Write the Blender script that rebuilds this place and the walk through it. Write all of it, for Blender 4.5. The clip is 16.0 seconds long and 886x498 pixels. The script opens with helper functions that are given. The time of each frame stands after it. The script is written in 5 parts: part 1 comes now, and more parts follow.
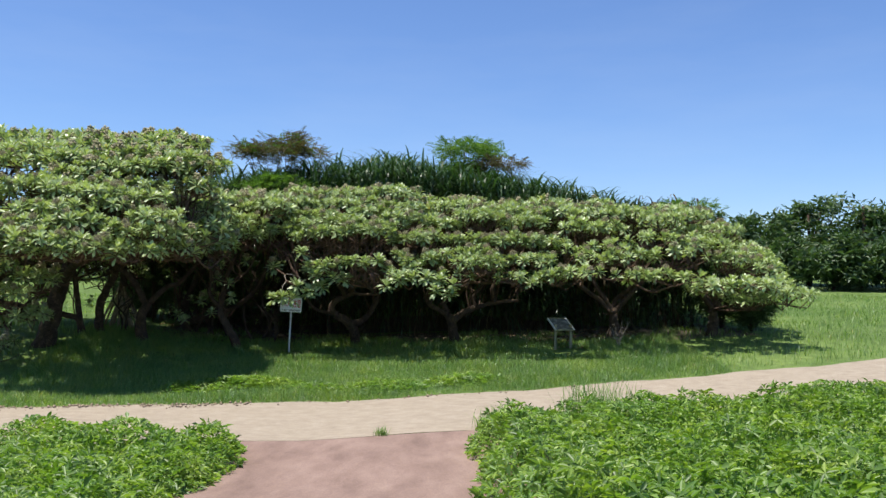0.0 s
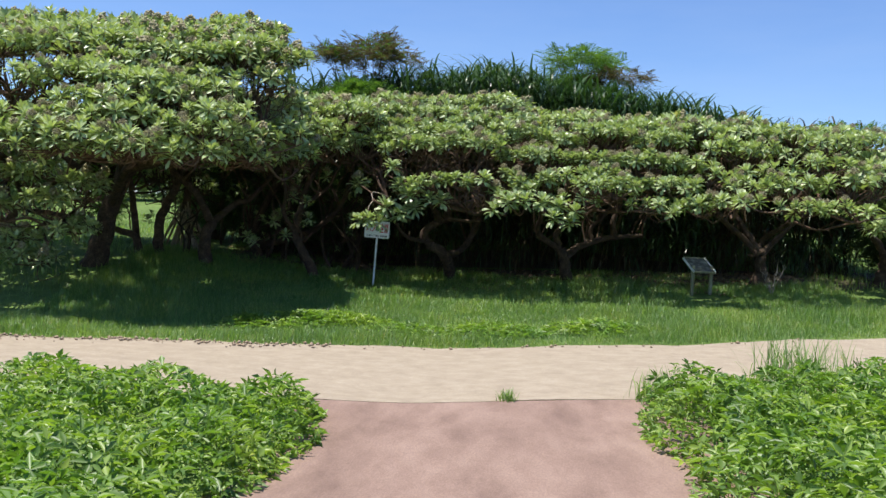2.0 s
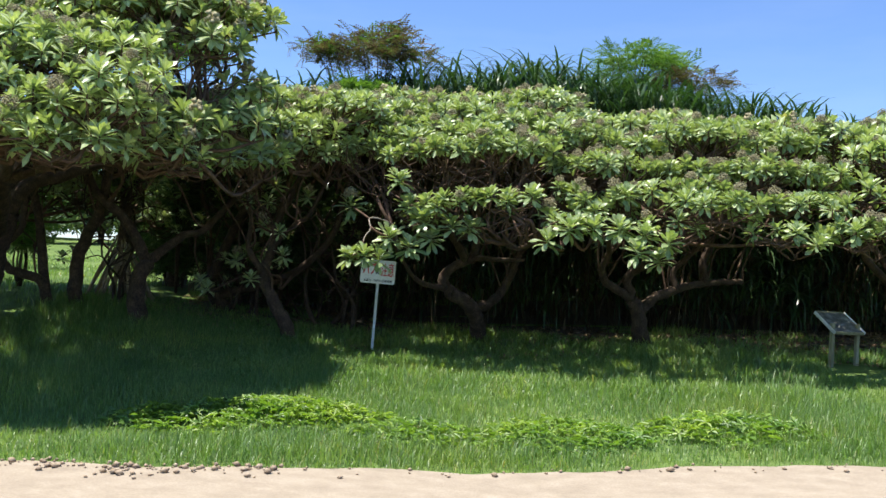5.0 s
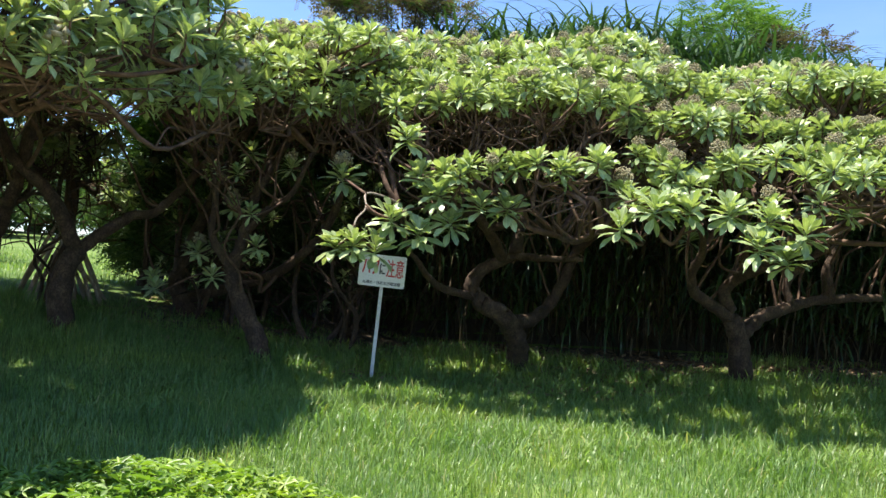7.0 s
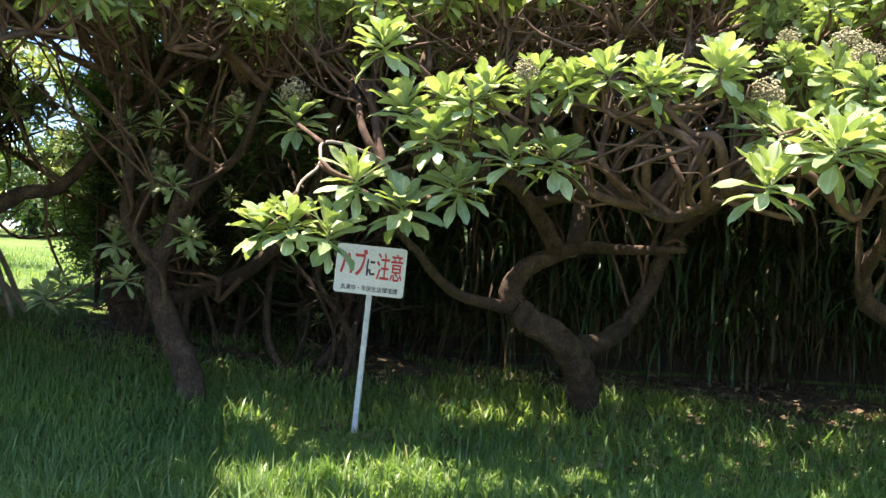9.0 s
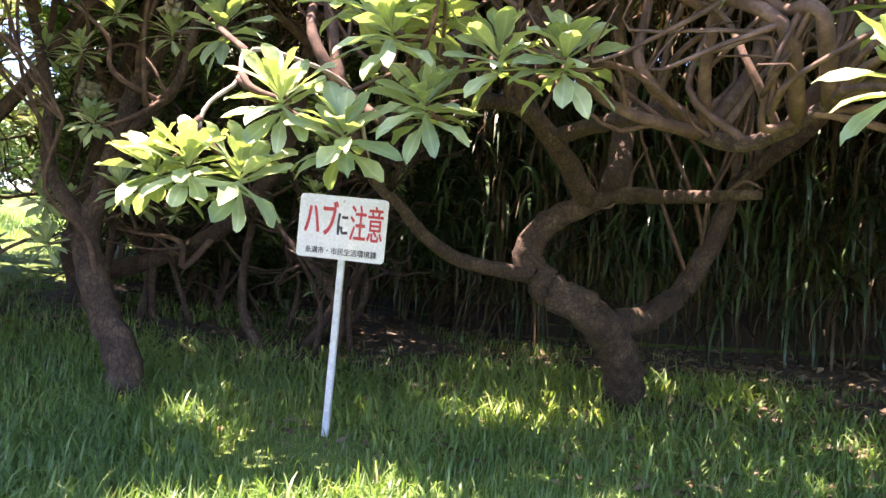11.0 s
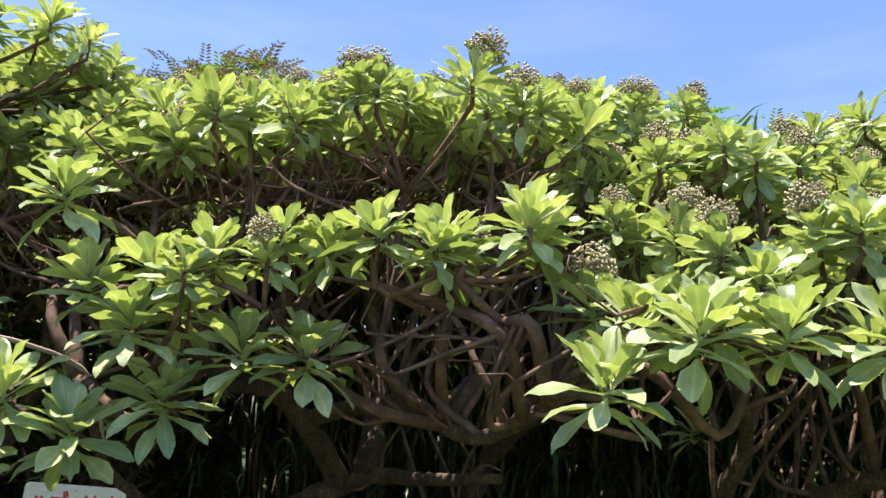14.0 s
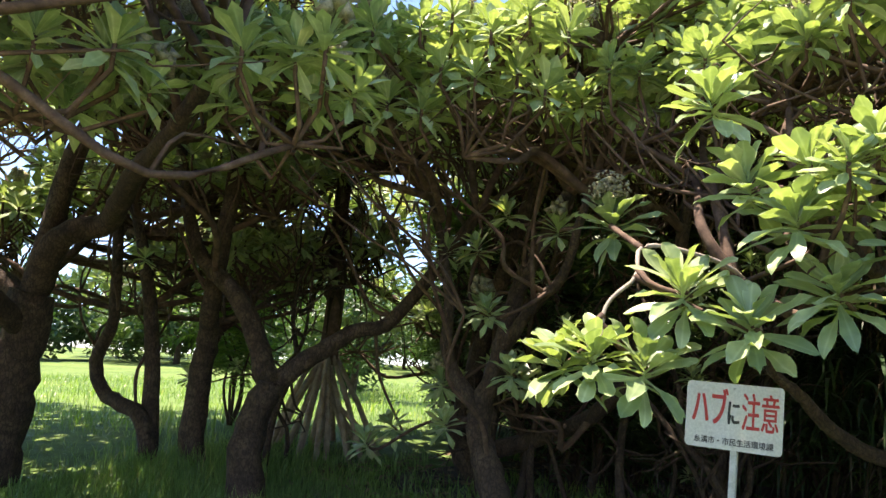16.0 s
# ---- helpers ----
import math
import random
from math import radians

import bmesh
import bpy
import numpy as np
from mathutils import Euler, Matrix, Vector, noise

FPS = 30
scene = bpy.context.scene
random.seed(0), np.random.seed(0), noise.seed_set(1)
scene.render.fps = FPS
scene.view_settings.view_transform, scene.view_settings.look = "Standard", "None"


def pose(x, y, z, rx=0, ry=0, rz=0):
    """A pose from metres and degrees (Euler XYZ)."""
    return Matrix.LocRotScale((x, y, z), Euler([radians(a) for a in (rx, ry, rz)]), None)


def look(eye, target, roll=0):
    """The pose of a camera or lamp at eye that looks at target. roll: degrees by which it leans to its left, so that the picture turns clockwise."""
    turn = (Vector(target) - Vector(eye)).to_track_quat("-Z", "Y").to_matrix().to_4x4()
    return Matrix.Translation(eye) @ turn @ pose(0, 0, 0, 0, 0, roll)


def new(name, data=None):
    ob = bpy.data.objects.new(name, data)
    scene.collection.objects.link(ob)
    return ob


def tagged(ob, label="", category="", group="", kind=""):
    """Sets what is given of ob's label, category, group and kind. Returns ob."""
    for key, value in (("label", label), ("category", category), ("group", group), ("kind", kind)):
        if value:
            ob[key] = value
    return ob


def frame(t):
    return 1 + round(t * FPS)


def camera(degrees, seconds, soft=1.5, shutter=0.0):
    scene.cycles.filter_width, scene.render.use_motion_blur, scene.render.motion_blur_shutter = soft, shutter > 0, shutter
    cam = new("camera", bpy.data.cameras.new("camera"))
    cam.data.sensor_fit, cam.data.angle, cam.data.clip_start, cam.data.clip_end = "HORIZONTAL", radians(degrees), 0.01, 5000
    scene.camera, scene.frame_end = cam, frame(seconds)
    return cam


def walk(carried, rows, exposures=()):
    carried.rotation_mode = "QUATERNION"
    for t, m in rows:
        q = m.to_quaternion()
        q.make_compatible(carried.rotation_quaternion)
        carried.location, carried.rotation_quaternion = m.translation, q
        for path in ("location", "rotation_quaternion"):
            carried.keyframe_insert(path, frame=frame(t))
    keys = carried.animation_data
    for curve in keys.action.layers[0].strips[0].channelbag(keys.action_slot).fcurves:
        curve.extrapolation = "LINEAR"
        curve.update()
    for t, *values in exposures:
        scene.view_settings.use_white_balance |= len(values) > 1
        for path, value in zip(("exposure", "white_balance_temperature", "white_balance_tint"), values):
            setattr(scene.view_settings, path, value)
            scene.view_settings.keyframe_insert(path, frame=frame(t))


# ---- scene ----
cam = camera(54.0, 16.0)
METRES, EYE, TILT, LEAN, TURN = 20.0, 2.0, 0.0, 2.0, 0.0
EXPOSURES = [(0.0, 0.3, 6500, 10), (1.5, 0.35, 6500, 10), (3.0, 0.45, 6500, 10), (5.5, 0.8, 6500, 10), (7.0, 1.15, 6700, 11), (8.5, 1.6, 7000, 14),
             (11.0, 2.75, 7200, 36), (12.5, 2.8, 7100, 42), (13.5, 1.9, 7000, 34), (14.0, 1.35, 7000, 20), (14.5, 0.95, 6700, 10), (15.2, 1.0, 6700, 11), (16.0, 1.7, 7300, 18)]
ROWS = [
    (0.0, 0.0, 0.0, 0.0, -0.11, 2.17, -2.82),
    (0.5, -0.0119, 0.0402, -0.0082, 3.12, 0.61, -3.86),
    (1.0, -0.021, 0.0896, -0.014, 4.07, -2.76, -5.08),
    (1.5, -0.0335, 0.1396, -0.0166, 4.16, -2.99, -5.35),
    (2.0, -0.0456, 0.1871, -0.0203, 4.7, -2.1, -4.94),
    (2.5, -0.0594, 0.237, -0.0238, 4.77, -1.75, -4.92),
    (3.0, -0.067, 0.2807, -0.0265, 4.13, -0.86, -5.99),
    (5.5, -0.0785, 0.527, -0.0346, 6.03, 1.8, -5.05),
    (6.0, -0.0783, 0.5795, -0.0363, 6.36, 2.31, -5.89),
    (6.5, -0.0826, 0.6266, -0.0369, 7.87, 1.56, -6.3),
    (7.0, -0.0831, 0.6686, -0.0391, 9.03, 1.66, -6.44),
    (7.5, -0.0873, 0.72, -0.0394, 8.49, 2.19, -5.87),
    (8.0, -0.0859, 0.7633, -0.0389, 7.7, 2.17, -6.16),
    (8.5, -0.0898, 0.8135, -0.038, 10.74, 1.89, -6.23),
    (11.0, -0.0911, 0.9415, -0.0363, 17.99, -1.8, -5.59),
    (11.5, -0.0868, 0.944, -0.0362, 10.32, -1.85, -6.51),
    (12.0, -0.0827, 0.9446, -0.0357, 0.98, -0.29, -6.78),
    (12.5, -0.0787, 0.9442, -0.0351, -5.6, 2.19, -6.27),
    (13.0, -0.0796, 0.9429, -0.0317, -7.99, 6.14, -5.29),
    (13.5, -0.0814, 0.941, -0.0301, -4.44, 10.47, -4.63),
    (14.0, -0.0851, 0.9379, -0.0271, 3.25, 15.89, -4.18),
    (14.5, -0.088, 0.9356, -0.0257, 13.14, 18.84, -4.22),
    (15.0, -0.0908, 0.9343, -0.0275, 23.22, 17.98, -4.72),
    (15.5, -0.0977, 0.9327, -0.0288, 34.52, 13.12, -5.08),
    (16.0, -0.0995, 0.9306, -0.0327, 40.43, 7.28, -5.41),
]
walk(cam, [(t, pose(0, 0, EYE, TILT, LEAN, TURN) @ pose(METRES * x, METRES * y, METRES * z, 90 + pitch, roll, yaw)) for t, x, y, z, yaw, pitch, roll in ROWS],
     exposures=EXPOSURES)

# ---- world and sun ----
SUN_EL, SUN_AZ = 75.0, -108.0          # degrees above the horizon; degrees from +y towards +x
world = bpy.data.worlds.new("world")
scene.world = world
world.use_nodes = True
wn = world.node_tree
sky = wn.nodes.new("ShaderNodeTexSky")
sky.sky_type, sky.sun_disc = "NISHITA", False
sky.sun_elevation, sky.sun_rotation = radians(SUN_EL), radians(SUN_AZ)
sky.altitude, sky.air_density, sky.dust_density, sky.ozone_density = 0.0, 1.0, 0.1, 5.0
clear = wn.nodes.new("ShaderNodeMix")
clear.data_type, clear.blend_type = "RGBA", "MULTIPLY"
clear.inputs[0].default_value, clear.inputs[7].default_value = 1.0, (0.88, 0.97, 1.18, 1)
wn.links.new(sky.outputs[0], clear.inputs[6])
co = wn.nodes.new("ShaderNodeTexCoord")
mp = wn.nodes.new("ShaderNodeMapping")
mp.inputs["Scale"].default_value = (1.0, 1.0, 5.0)
cirrus = wn.nodes.new("ShaderNodeTexNoise")
cirrus.inputs["Scale"].default_value, cirrus.inputs["Detail"].default_value, cirrus.inputs["Roughness"].default_value = 2.2, 7.0, 0.6
veil = wn.nodes.new("ShaderNodeMapRange")
for key, value in (("From Min", 0.45), ("From Max", 0.8), ("To Min", 0.0), ("To Max", 0.09)):
    veil.inputs[key].default_value = value
sky_mix = wn.nodes.new("ShaderNodeMix")
sky_mix.data_type = "RGBA"
sky_mix.inputs[7].default_value = (6.0, 6.6, 7.2, 1)
wn.links.new(co.outputs["Generated"], mp.inputs[0])
wn.links.new(mp.outputs[0], cirrus.inputs["Vector"])
wn.links.new(cirrus.outputs[0], veil.inputs[0])
wn.links.new(veil.outputs[0], sky_mix.inputs[0])
wn.links.new(clear.outputs[2], sky_mix.inputs[6])
wn.links.new(sky_mix.outputs[2], wn.nodes["Background"].inputs[0])
wn.nodes["Background"].inputs[1].default_value = 0.11
sun = new("sun", bpy.data.lights.new("sun", "SUN"))
sun.data.energy, sun.data.angle, sun.data.color = 5.0, radians(0.53), (1.0, 0.95, 0.87)
ce = math.cos(radians(SUN_EL))
to_sun = Vector((ce * math.sin(radians(SUN_AZ)), ce * math.cos(radians(SUN_AZ)), math.sin(radians(SUN_EL))))
sun.matrix_world = look(to_sun * 60, (0, 0, 0))

# ---- materials ----


def shader(name):
    m = bpy.data.materials.new(name)
    m.use_nodes = True
    return m, m.node_tree, m.node_tree.nodes["Principled BSDF"]


def node(nt, kind, **values):
    n = nt.nodes.new(kind)
    for key, value in values.items():
        n.inputs[key.replace("_", " ")].default_value = value
    return n


def ramp(nt, source, stops):
    r = nt.nodes.new("ShaderNodeValToRGB")
    els = r.color_ramp.elements
    while len(els) < len(stops):
        els.new(0.5)
    for e, (p, c) in zip(els, stops):
        e.position, e.color = p, (*c, 1)
    nt.links.new(source, r.inputs[0])
    return r.outputs[0]


def noise_of(nt, scale, detail=4.0, rough=0.6, space="Object", stretch=None):
    co = nt.nodes.new("ShaderNodeTexCoord")
    out = co.outputs[space]
    if stretch:
        mp = nt.nodes.new("ShaderNodeMapping")
        mp.inputs["Scale"].default_value = stretch
        nt.links.new(out, mp.inputs[0])
        out = mp.outputs[0]
    n = node(nt, "ShaderNodeTexNoise", Scale=scale, Detail=detail, Roughness=rough)
    nt.links.new(out, n.inputs["Vector"])
    return n.outputs[0]


def mixed(nt, a, b, fac, mode="MIX"):
    m = nt.nodes.new("ShaderNodeMix")
    m.data_type, m.blend_type = "RGBA", mode
    for socket, v in ((m.inputs[0], fac), (m.inputs[6], a), (m.inputs[7], b)):
        if isinstance(v, (int, float)):
            socket.default_value = v
        elif isinstance(v, tuple):
            socket.default_value = (*v, 1)
        else:
            nt.links.new(v, socket)
    return m.outputs[2]


def bump(nt, bsdf, height, strength, distance):
    b = node(nt, "ShaderNodeBump", Strength=strength, Distance=distance)
    nt.links.new(height, b.inputs["Height"])
    nt.links.new(b.outputs[0], bsdf.inputs["Normal"])


def leaf_material(name, stops, glow, rough=0.45, through_light=0.4, spots=True, patch=0.0):
    """Leaves: colour varies leaf by leaf and across each blade; part of the light passes through."""
    m, nt, p = shader(name)
    geo = nt.nodes.new("ShaderNodeNewGeometry")
    col = ramp(nt, geo.outputs["Random Per Island"], stops)
    if spots:
        n = noise_of(nt, 9.0, 3.0, 0.6)
        col = mixed(nt, col, ramp(nt, n, [(0.3, (0.62, 0.66, 0.55)), (0.7, (1.28, 1.22, 1.15))]), 0.85, "MULTIPLY")
    if spots:
        rib = nt.nodes.new("ShaderNodeAttribute")
        rib.attribute_name = "rib"
        col = mixed(nt, col, ramp(nt, rib.outputs["Fac"], [(0.0, (1.32, 1.26, 1.45)), (0.22, (1.0, 1.0, 1.0)), (0.8, (0.94, 0.96, 0.92)), (1.0, (1.22, 1.18, 1.25))]), 1.0, "MULTIPLY")
    if patch:
        n = noise_of(nt, patch, 4.0, 0.65)
        col = mixed(nt, col, ramp(nt, n, [(0.3, (0.68, 0.8, 0.8)), (0.5, (1.0, 1.0, 1.0)), (0.7, (1.35, 1.16, 0.95))]), 1.0, "MULTIPLY")
    nt.links.new(col, p.inputs["Base Color"])
    p.inputs["Roughness"].default_value = rough
    t = nt.nodes.new("ShaderNodeBsdfTranslucent")
    nt.links.new(mixed(nt, col, glow, 1.0, "MULTIPLY"), t.inputs[0])
    mix = nt.nodes.new("ShaderNodeMixShader")
    mix.inputs[0].default_value = through_light
    out = nt.nodes["Material Output"]
    nt.links.new(p.outputs[0], mix.inputs[1])
    nt.links.new(t.outputs[0], mix.inputs[2])
    nt.links.new(mix.outputs[0], out.inputs[0])
    return m


def surface(name, dark, mid, light, scale, rough=0.9, relief=0.3, depth=0.01, fine=60.0, stretch=None, space="Object"):
    m, nt, p = shader(name)
    big = noise_of(nt, scale, 6.0, 0.65, space, stretch)
    small = noise_of(nt, fine, 3.0, 0.7, space, stretch)
    col = ramp(nt, big, [(0.3, dark), (0.5, mid), (0.72, light)])
    col = mixed(nt, col, ramp(nt, small, [(0.25, (0.65, 0.65, 0.65)), (0.75, (1.3, 1.3, 1.3))]), 0.6, "MULTIPLY")
    nt.links.new(col, p.inputs["Base Color"])
    p.inputs["Roughness"].default_value = rough
    bump(nt, p, small, relief, depth)
    return m


HELIO = leaf_material("heliotrope_leaf", [(0.0, (0.215, 0.3, 0.14)), (0.5, (0.352, 0.44, 0.2)), (0.95, (0.48, 0.565, 0.31)), (1.0, (0.5, 0.44, 0.18))], (1.25, 1.33, 0.55), 0.36, 0.28)
HELIO.node_tree.nodes["Principled BSDF"].inputs["Sheen Weight"].default_value = 0.15
CANE = leaf_material("cane_blade", [(0.0, (0.026, 0.056, 0.022)), (0.6, (0.045, 0.095, 0.034)), (1.0, (0.09, 0.145, 0.052))], (1.3, 1.6, 0.6), 0.35, 0.22, False)
DRY = leaf_material("dry_blade", [(0.0, (0.03, 0.022, 0.012)), (0.5, (0.065, 0.047, 0.026)), (0.88, (0.11, 0.082, 0.045)), (1.0, (0.2, 0.16, 0.1))], (1.2, 1.1, 0.7), 0.7, 0.2, False)
DRY.node_tree.nodes["Principled BSDF"].inputs["Specular IOR Level"].default_value = 0.12
GRASS = leaf_material("grass_blade", [(0.0, (0.11, 0.185, 0.052)), (0.6, (0.185, 0.29, 0.088)), (0.94, (0.285, 0.395, 0.14)), (1.0, (0.40, 0.36, 0.17))], (1.4, 1.6, 0.6), 0.42, 0.4, False, 0.7)
WEED = leaf_material("weed_leaf", [(0.0, (0.085, 0.155, 0.033)), (0.5, (0.165, 0.275, 0.056)), (1.0, (0.28, 0.4, 0.08))], (1.4, 1.6, 0.5), 0.42, 0.35, False, 1.3)
FEATHER = leaf_material("feathery_leaf", [(0.0, (0.07, 0.15, 0.035)), (0.6, (0.12, 0.22, 0.05)), (1.0, (0.19, 0.29, 0.07))], (1.4, 1.6, 0.6), 0.5, 0.4, False)
BRONZE = leaf_material("bronzed_leaf", [(0.0, (0.10, 0.07, 0.045)), (0.5, (0.17, 0.125, 0.075)), (0.8, (0.15, 0.16, 0.06)), (1.0, (0.22, 0.25, 0.09))], (1.3, 1.3, 0.7), 0.6, 0.25, False)
WOODS = leaf_material("wood_leaf", [(0.0, (0.035, 0.075, 0.03)), (0.6, (0.075, 0.13, 0.045)), (1.0, (0.14, 0.2, 0.085))], (1.3, 1.5, 0.6), 0.5, 0.25, False)
PANDAN = leaf_material("pandanus_leaf", [(0.0, (0.05, 0.10, 0.03)), (1.0, (0.12, 0.2, 0.05))], (1.4, 1.6, 0.5), 0.35, 0.25, False)
LITTER = leaf_material("dead_leaf", [(0.0, (0.10, 0.06, 0.03)), (0.6, (0.2, 0.13, 0.07)), (1.0, (0.36, 0.26, 0.15))], (1.2, 1.0, 0.7), 0.75, 0.1, False)
FLOWER = surface("flower_head", (0.16, 0.14, 0.075), (0.3, 0.27, 0.15), (0.44, 0.4, 0.25), 60.0, 0.85, 0.2, 0.004, 160.0)


def bark_material():
    """Dark brown bark, split by shallow cracks into long plates, with pale lichen specks."""
    m, nt, p = shader("bark")
    co = nt.nodes.new("ShaderNodeTexCoord")
    mp = nt.nodes.new("ShaderNodeMapping")
    mp.inputs["Scale"].default_value = (1, 1, 0.5)
    nt.links.new(co.outputs["Object"], mp.inputs[0])
    warp = mixed(nt, mp.outputs[0], node(nt, "ShaderNodeTexNoise", Scale=14.0).outputs[1], 0.06)
    cracks = node(nt, "ShaderNodeTexVoronoi", Scale=34.0)
    cracks.feature = "DISTANCE_TO_EDGE"
    nt.links.new(warp, cracks.inputs["Vector"])
    col = ramp(nt, noise_of(nt, 7.0, 6.0, 0.7), [(0.3, (0.03, 0.0175, 0.0105)), (0.5, (0.07, 0.042, 0.025)), (0.72, (0.145, 0.096, 0.06))])
    col = mixed(nt, col, ramp(nt, cracks.outputs[0], [(0.0, (0.4, 0.38, 0.36)), (0.12, (1.0, 1.0, 1.0)), (0.5, (1.2, 1.18, 1.15))]), 1.0, "MULTIPLY")
    col = mixed(nt, col, (0.26, 0.25, 0.19), ramp(nt, noise_of(nt, 38.0, 3.0, 0.6), [(0.66, (0, 0, 0)), (0.78, (0.55, 0.55, 0.55))]))
    nt.links.new(col, p.inputs["Base Color"])
    p.inputs["Roughness"].default_value = 0.9
    height_mix = mixed(nt, cracks.outputs[0], noise_of(nt, 50.0, 4.0, 0.7), 0.35)
    bump(nt, p, height_mix, 0.9, 0.02)
    return m


BARK = bark_material()
PALE_TWIG = surface("bleached_twig", (0.2, 0.16, 0.12), (0.34, 0.28, 0.22), (0.46, 0.4, 0.33), 12.0, 0.9, 0.4, 0.006, 70.0)
TWIG = surface("twig", (0.05, 0.027, 0.017), (0.1, 0.057, 0.035), (0.21, 0.13, 0.085), 12.0, 0.9, 0.4, 0.006, 70.0)
ROOT = surface("prop_root", (0.22, 0.16, 0.10), (0.36, 0.27, 0.18), (0.47, 0.38, 0.27), 10.0, 0.9, 0.4, 0.01, 60.0)
CONCRETE = surface("concrete_path", (0.29, 0.235, 0.168), (0.345, 0.282, 0.203), (0.4, 0.335, 0.248), 4.5, 0.9, 0.5, 0.008, 60.0, (0.8, 1.2, 1))
RED_PATH = surface("red_path", (0.19, 0.122, 0.093), (0.26, 0.172, 0.132), (0.33, 0.228, 0.178), 1.6, 0.92, 0.45, 0.008, 45.0, (1.5, 0.5, 1))
SOIL = surface("soil", (0.045, 0.035, 0.022), (0.075, 0.058, 0.036), (0.12, 0.09, 0.055), 2.5, 0.95, 0.6, 0.02, 30.0)
POST_PAINT = surface("post_paint", (0.5, 0.5, 0.47), (0.68, 0.68, 0.64), (0.78, 0.78, 0.75), 8.0, 0.5, 0.1, 0.002, 80.0)
PLATE_PAINT = surface("plate_paint", (0.68, 0.68, 0.62), (0.78, 0.78, 0.73), (0.83, 0.83, 0.79), 5.0, 0.35, 0.05, 0.001, 60.0)
RED_INK = surface("red_ink", (0.55, 0.03, 0.03), (0.62, 0.04, 0.04), (0.66, 0.07, 0.06), 20.0, 0.45, 0.02, 0.001, 90.0)
BLACK_INK = surface("black_ink", (0.02, 0.02, 0.02), (0.03, 0.03, 0.03), (0.05, 0.05, 0.05), 20.0, 0.5, 0.02, 0.001, 90.0)
OLD_WOOD = surface("weathered_wood", (0.16, 0.14, 0.08), (0.27, 0.25, 0.15), (0.36, 0.34, 0.22), 7.0, 0.9, 0.5, 0.006, 60.0, (1, 1, 0.2))
BOARD_FACE = surface("faded_board", (0.035, 0.04, 0.037), (0.1, 0.1, 0.09), (0.3, 0.3, 0.275), 9.0, 0.7, 0.2, 0.003, 45.0)


def ground_material():
    m, nt, p = shader("turf")
    big = noise_of(nt, 0.35, 6.0, 0.65)
    mid = noise_of(nt, 4.0, 5.0, 0.7)
    col = ramp(nt, big, [(0.3, (0.085, 0.142, 0.037)), (0.5, (0.128, 0.2, 0.053)), (0.7, (0.18, 0.255, 0.074))])
    col = mixed(nt, col, ramp(nt, mid, [(0.3, (0.55, 0.55, 0.5)), (0.7, (1.3, 1.25, 1.2))]), 0.8, "MULTIPLY")
    nt.links.new(col, p.inputs["Base Color"])
    p.inputs["Roughness"].default_value = 0.95
    p.inputs["Specular IOR Level"].default_value = 0.2
    bump(nt, p, mid, 0.8, 0.08)
    return m


TURF = ground_material()

# ---- mesh tools ----
rng = np.random.default_rng(7)


def raw(name, V, F, material, parent=None, smooth=False):
    """A mesh object from arrays of vertices and of faces that all have the same number of corners."""
    V, F = np.asarray(V, np.float32), np.asarray(F, np.int32)
    me = bpy.data.meshes.new(name)
    k = F.shape[1]
    me.vertices.add(len(V))
    me.vertices.foreach_set("co", V.ravel())
    me.loops.add(F.size)
    me.loops.foreach_set("vertex_index", F.ravel())
    me.polygons.add(len(F))
    me.polygons.foreach_set("loop_start", np.arange(0, F.size, k, dtype=np.int32))
    if smooth:
        me.polygons.foreach_set("use_smooth", np.ones(len(F), bool))
    me.update(calc_edges=True)
    me.materials.append(material)
    ob = new(name, me)
    ob.parent = parent
    return ob


def part(name, bm, material, parent, label=""):
    me = bpy.data.meshes.new(name)
    bm.to_mesh(me)
    bm.free()
    me.materials.append(material)
    ob = new(name, me)
    ob.parent = parent
    return tagged(ob, label)


def empty(name, place, label, category, group="", kind=""):
    ob = new(name)
    ob.empty_display_size = 0.2
    ob.location = place
    return tagged(ob, label, category, group, kind)


def scatter(tv, tf, rot, at, size):
    """Copies of a template, turned, scaled and moved, as one array of vertices and one of faces."""
    n, k = len(at), len(tv)
    size = np.asarray(size, float)
    size = size[:, None] * np.ones(3) if size.ndim == 1 else size
    V = np.einsum("nij,nkj->nki", rot, tv[None] * size[:, None, :]) + at[:, None, :]
    F = tf[None] + (np.arange(n) * k)[:, None, None]
    return V.reshape(-1, 3), F.reshape(-1, tf.shape[1])


def turns(yaw, tilt, twist=None):
    """Rotation matrices: twist about z, then lean by tilt from upright towards yaw (radians)."""
    n = len(yaw)
    cy, sy, ct, st = np.cos(yaw), np.sin(yaw), np.cos(tilt), np.sin(tilt)
    z, o = np.zeros(n), np.ones(n)
    Rz = np.stack([cy, -sy, z, sy, cy, z, z, z, o], 1).reshape(n, 3, 3)
    Ry = np.stack([ct, z, st, z, o, z, -st, z, ct], 1).reshape(n, 3, 3)
    tw = -yaw if twist is None else twist
    c, s = np.cos(tw), np.sin(tw)
    Rt = np.stack([c, -s, z, s, c, z, z, z, o], 1).reshape(n, 3, 3)
    return Rz @ Ry @ Rt


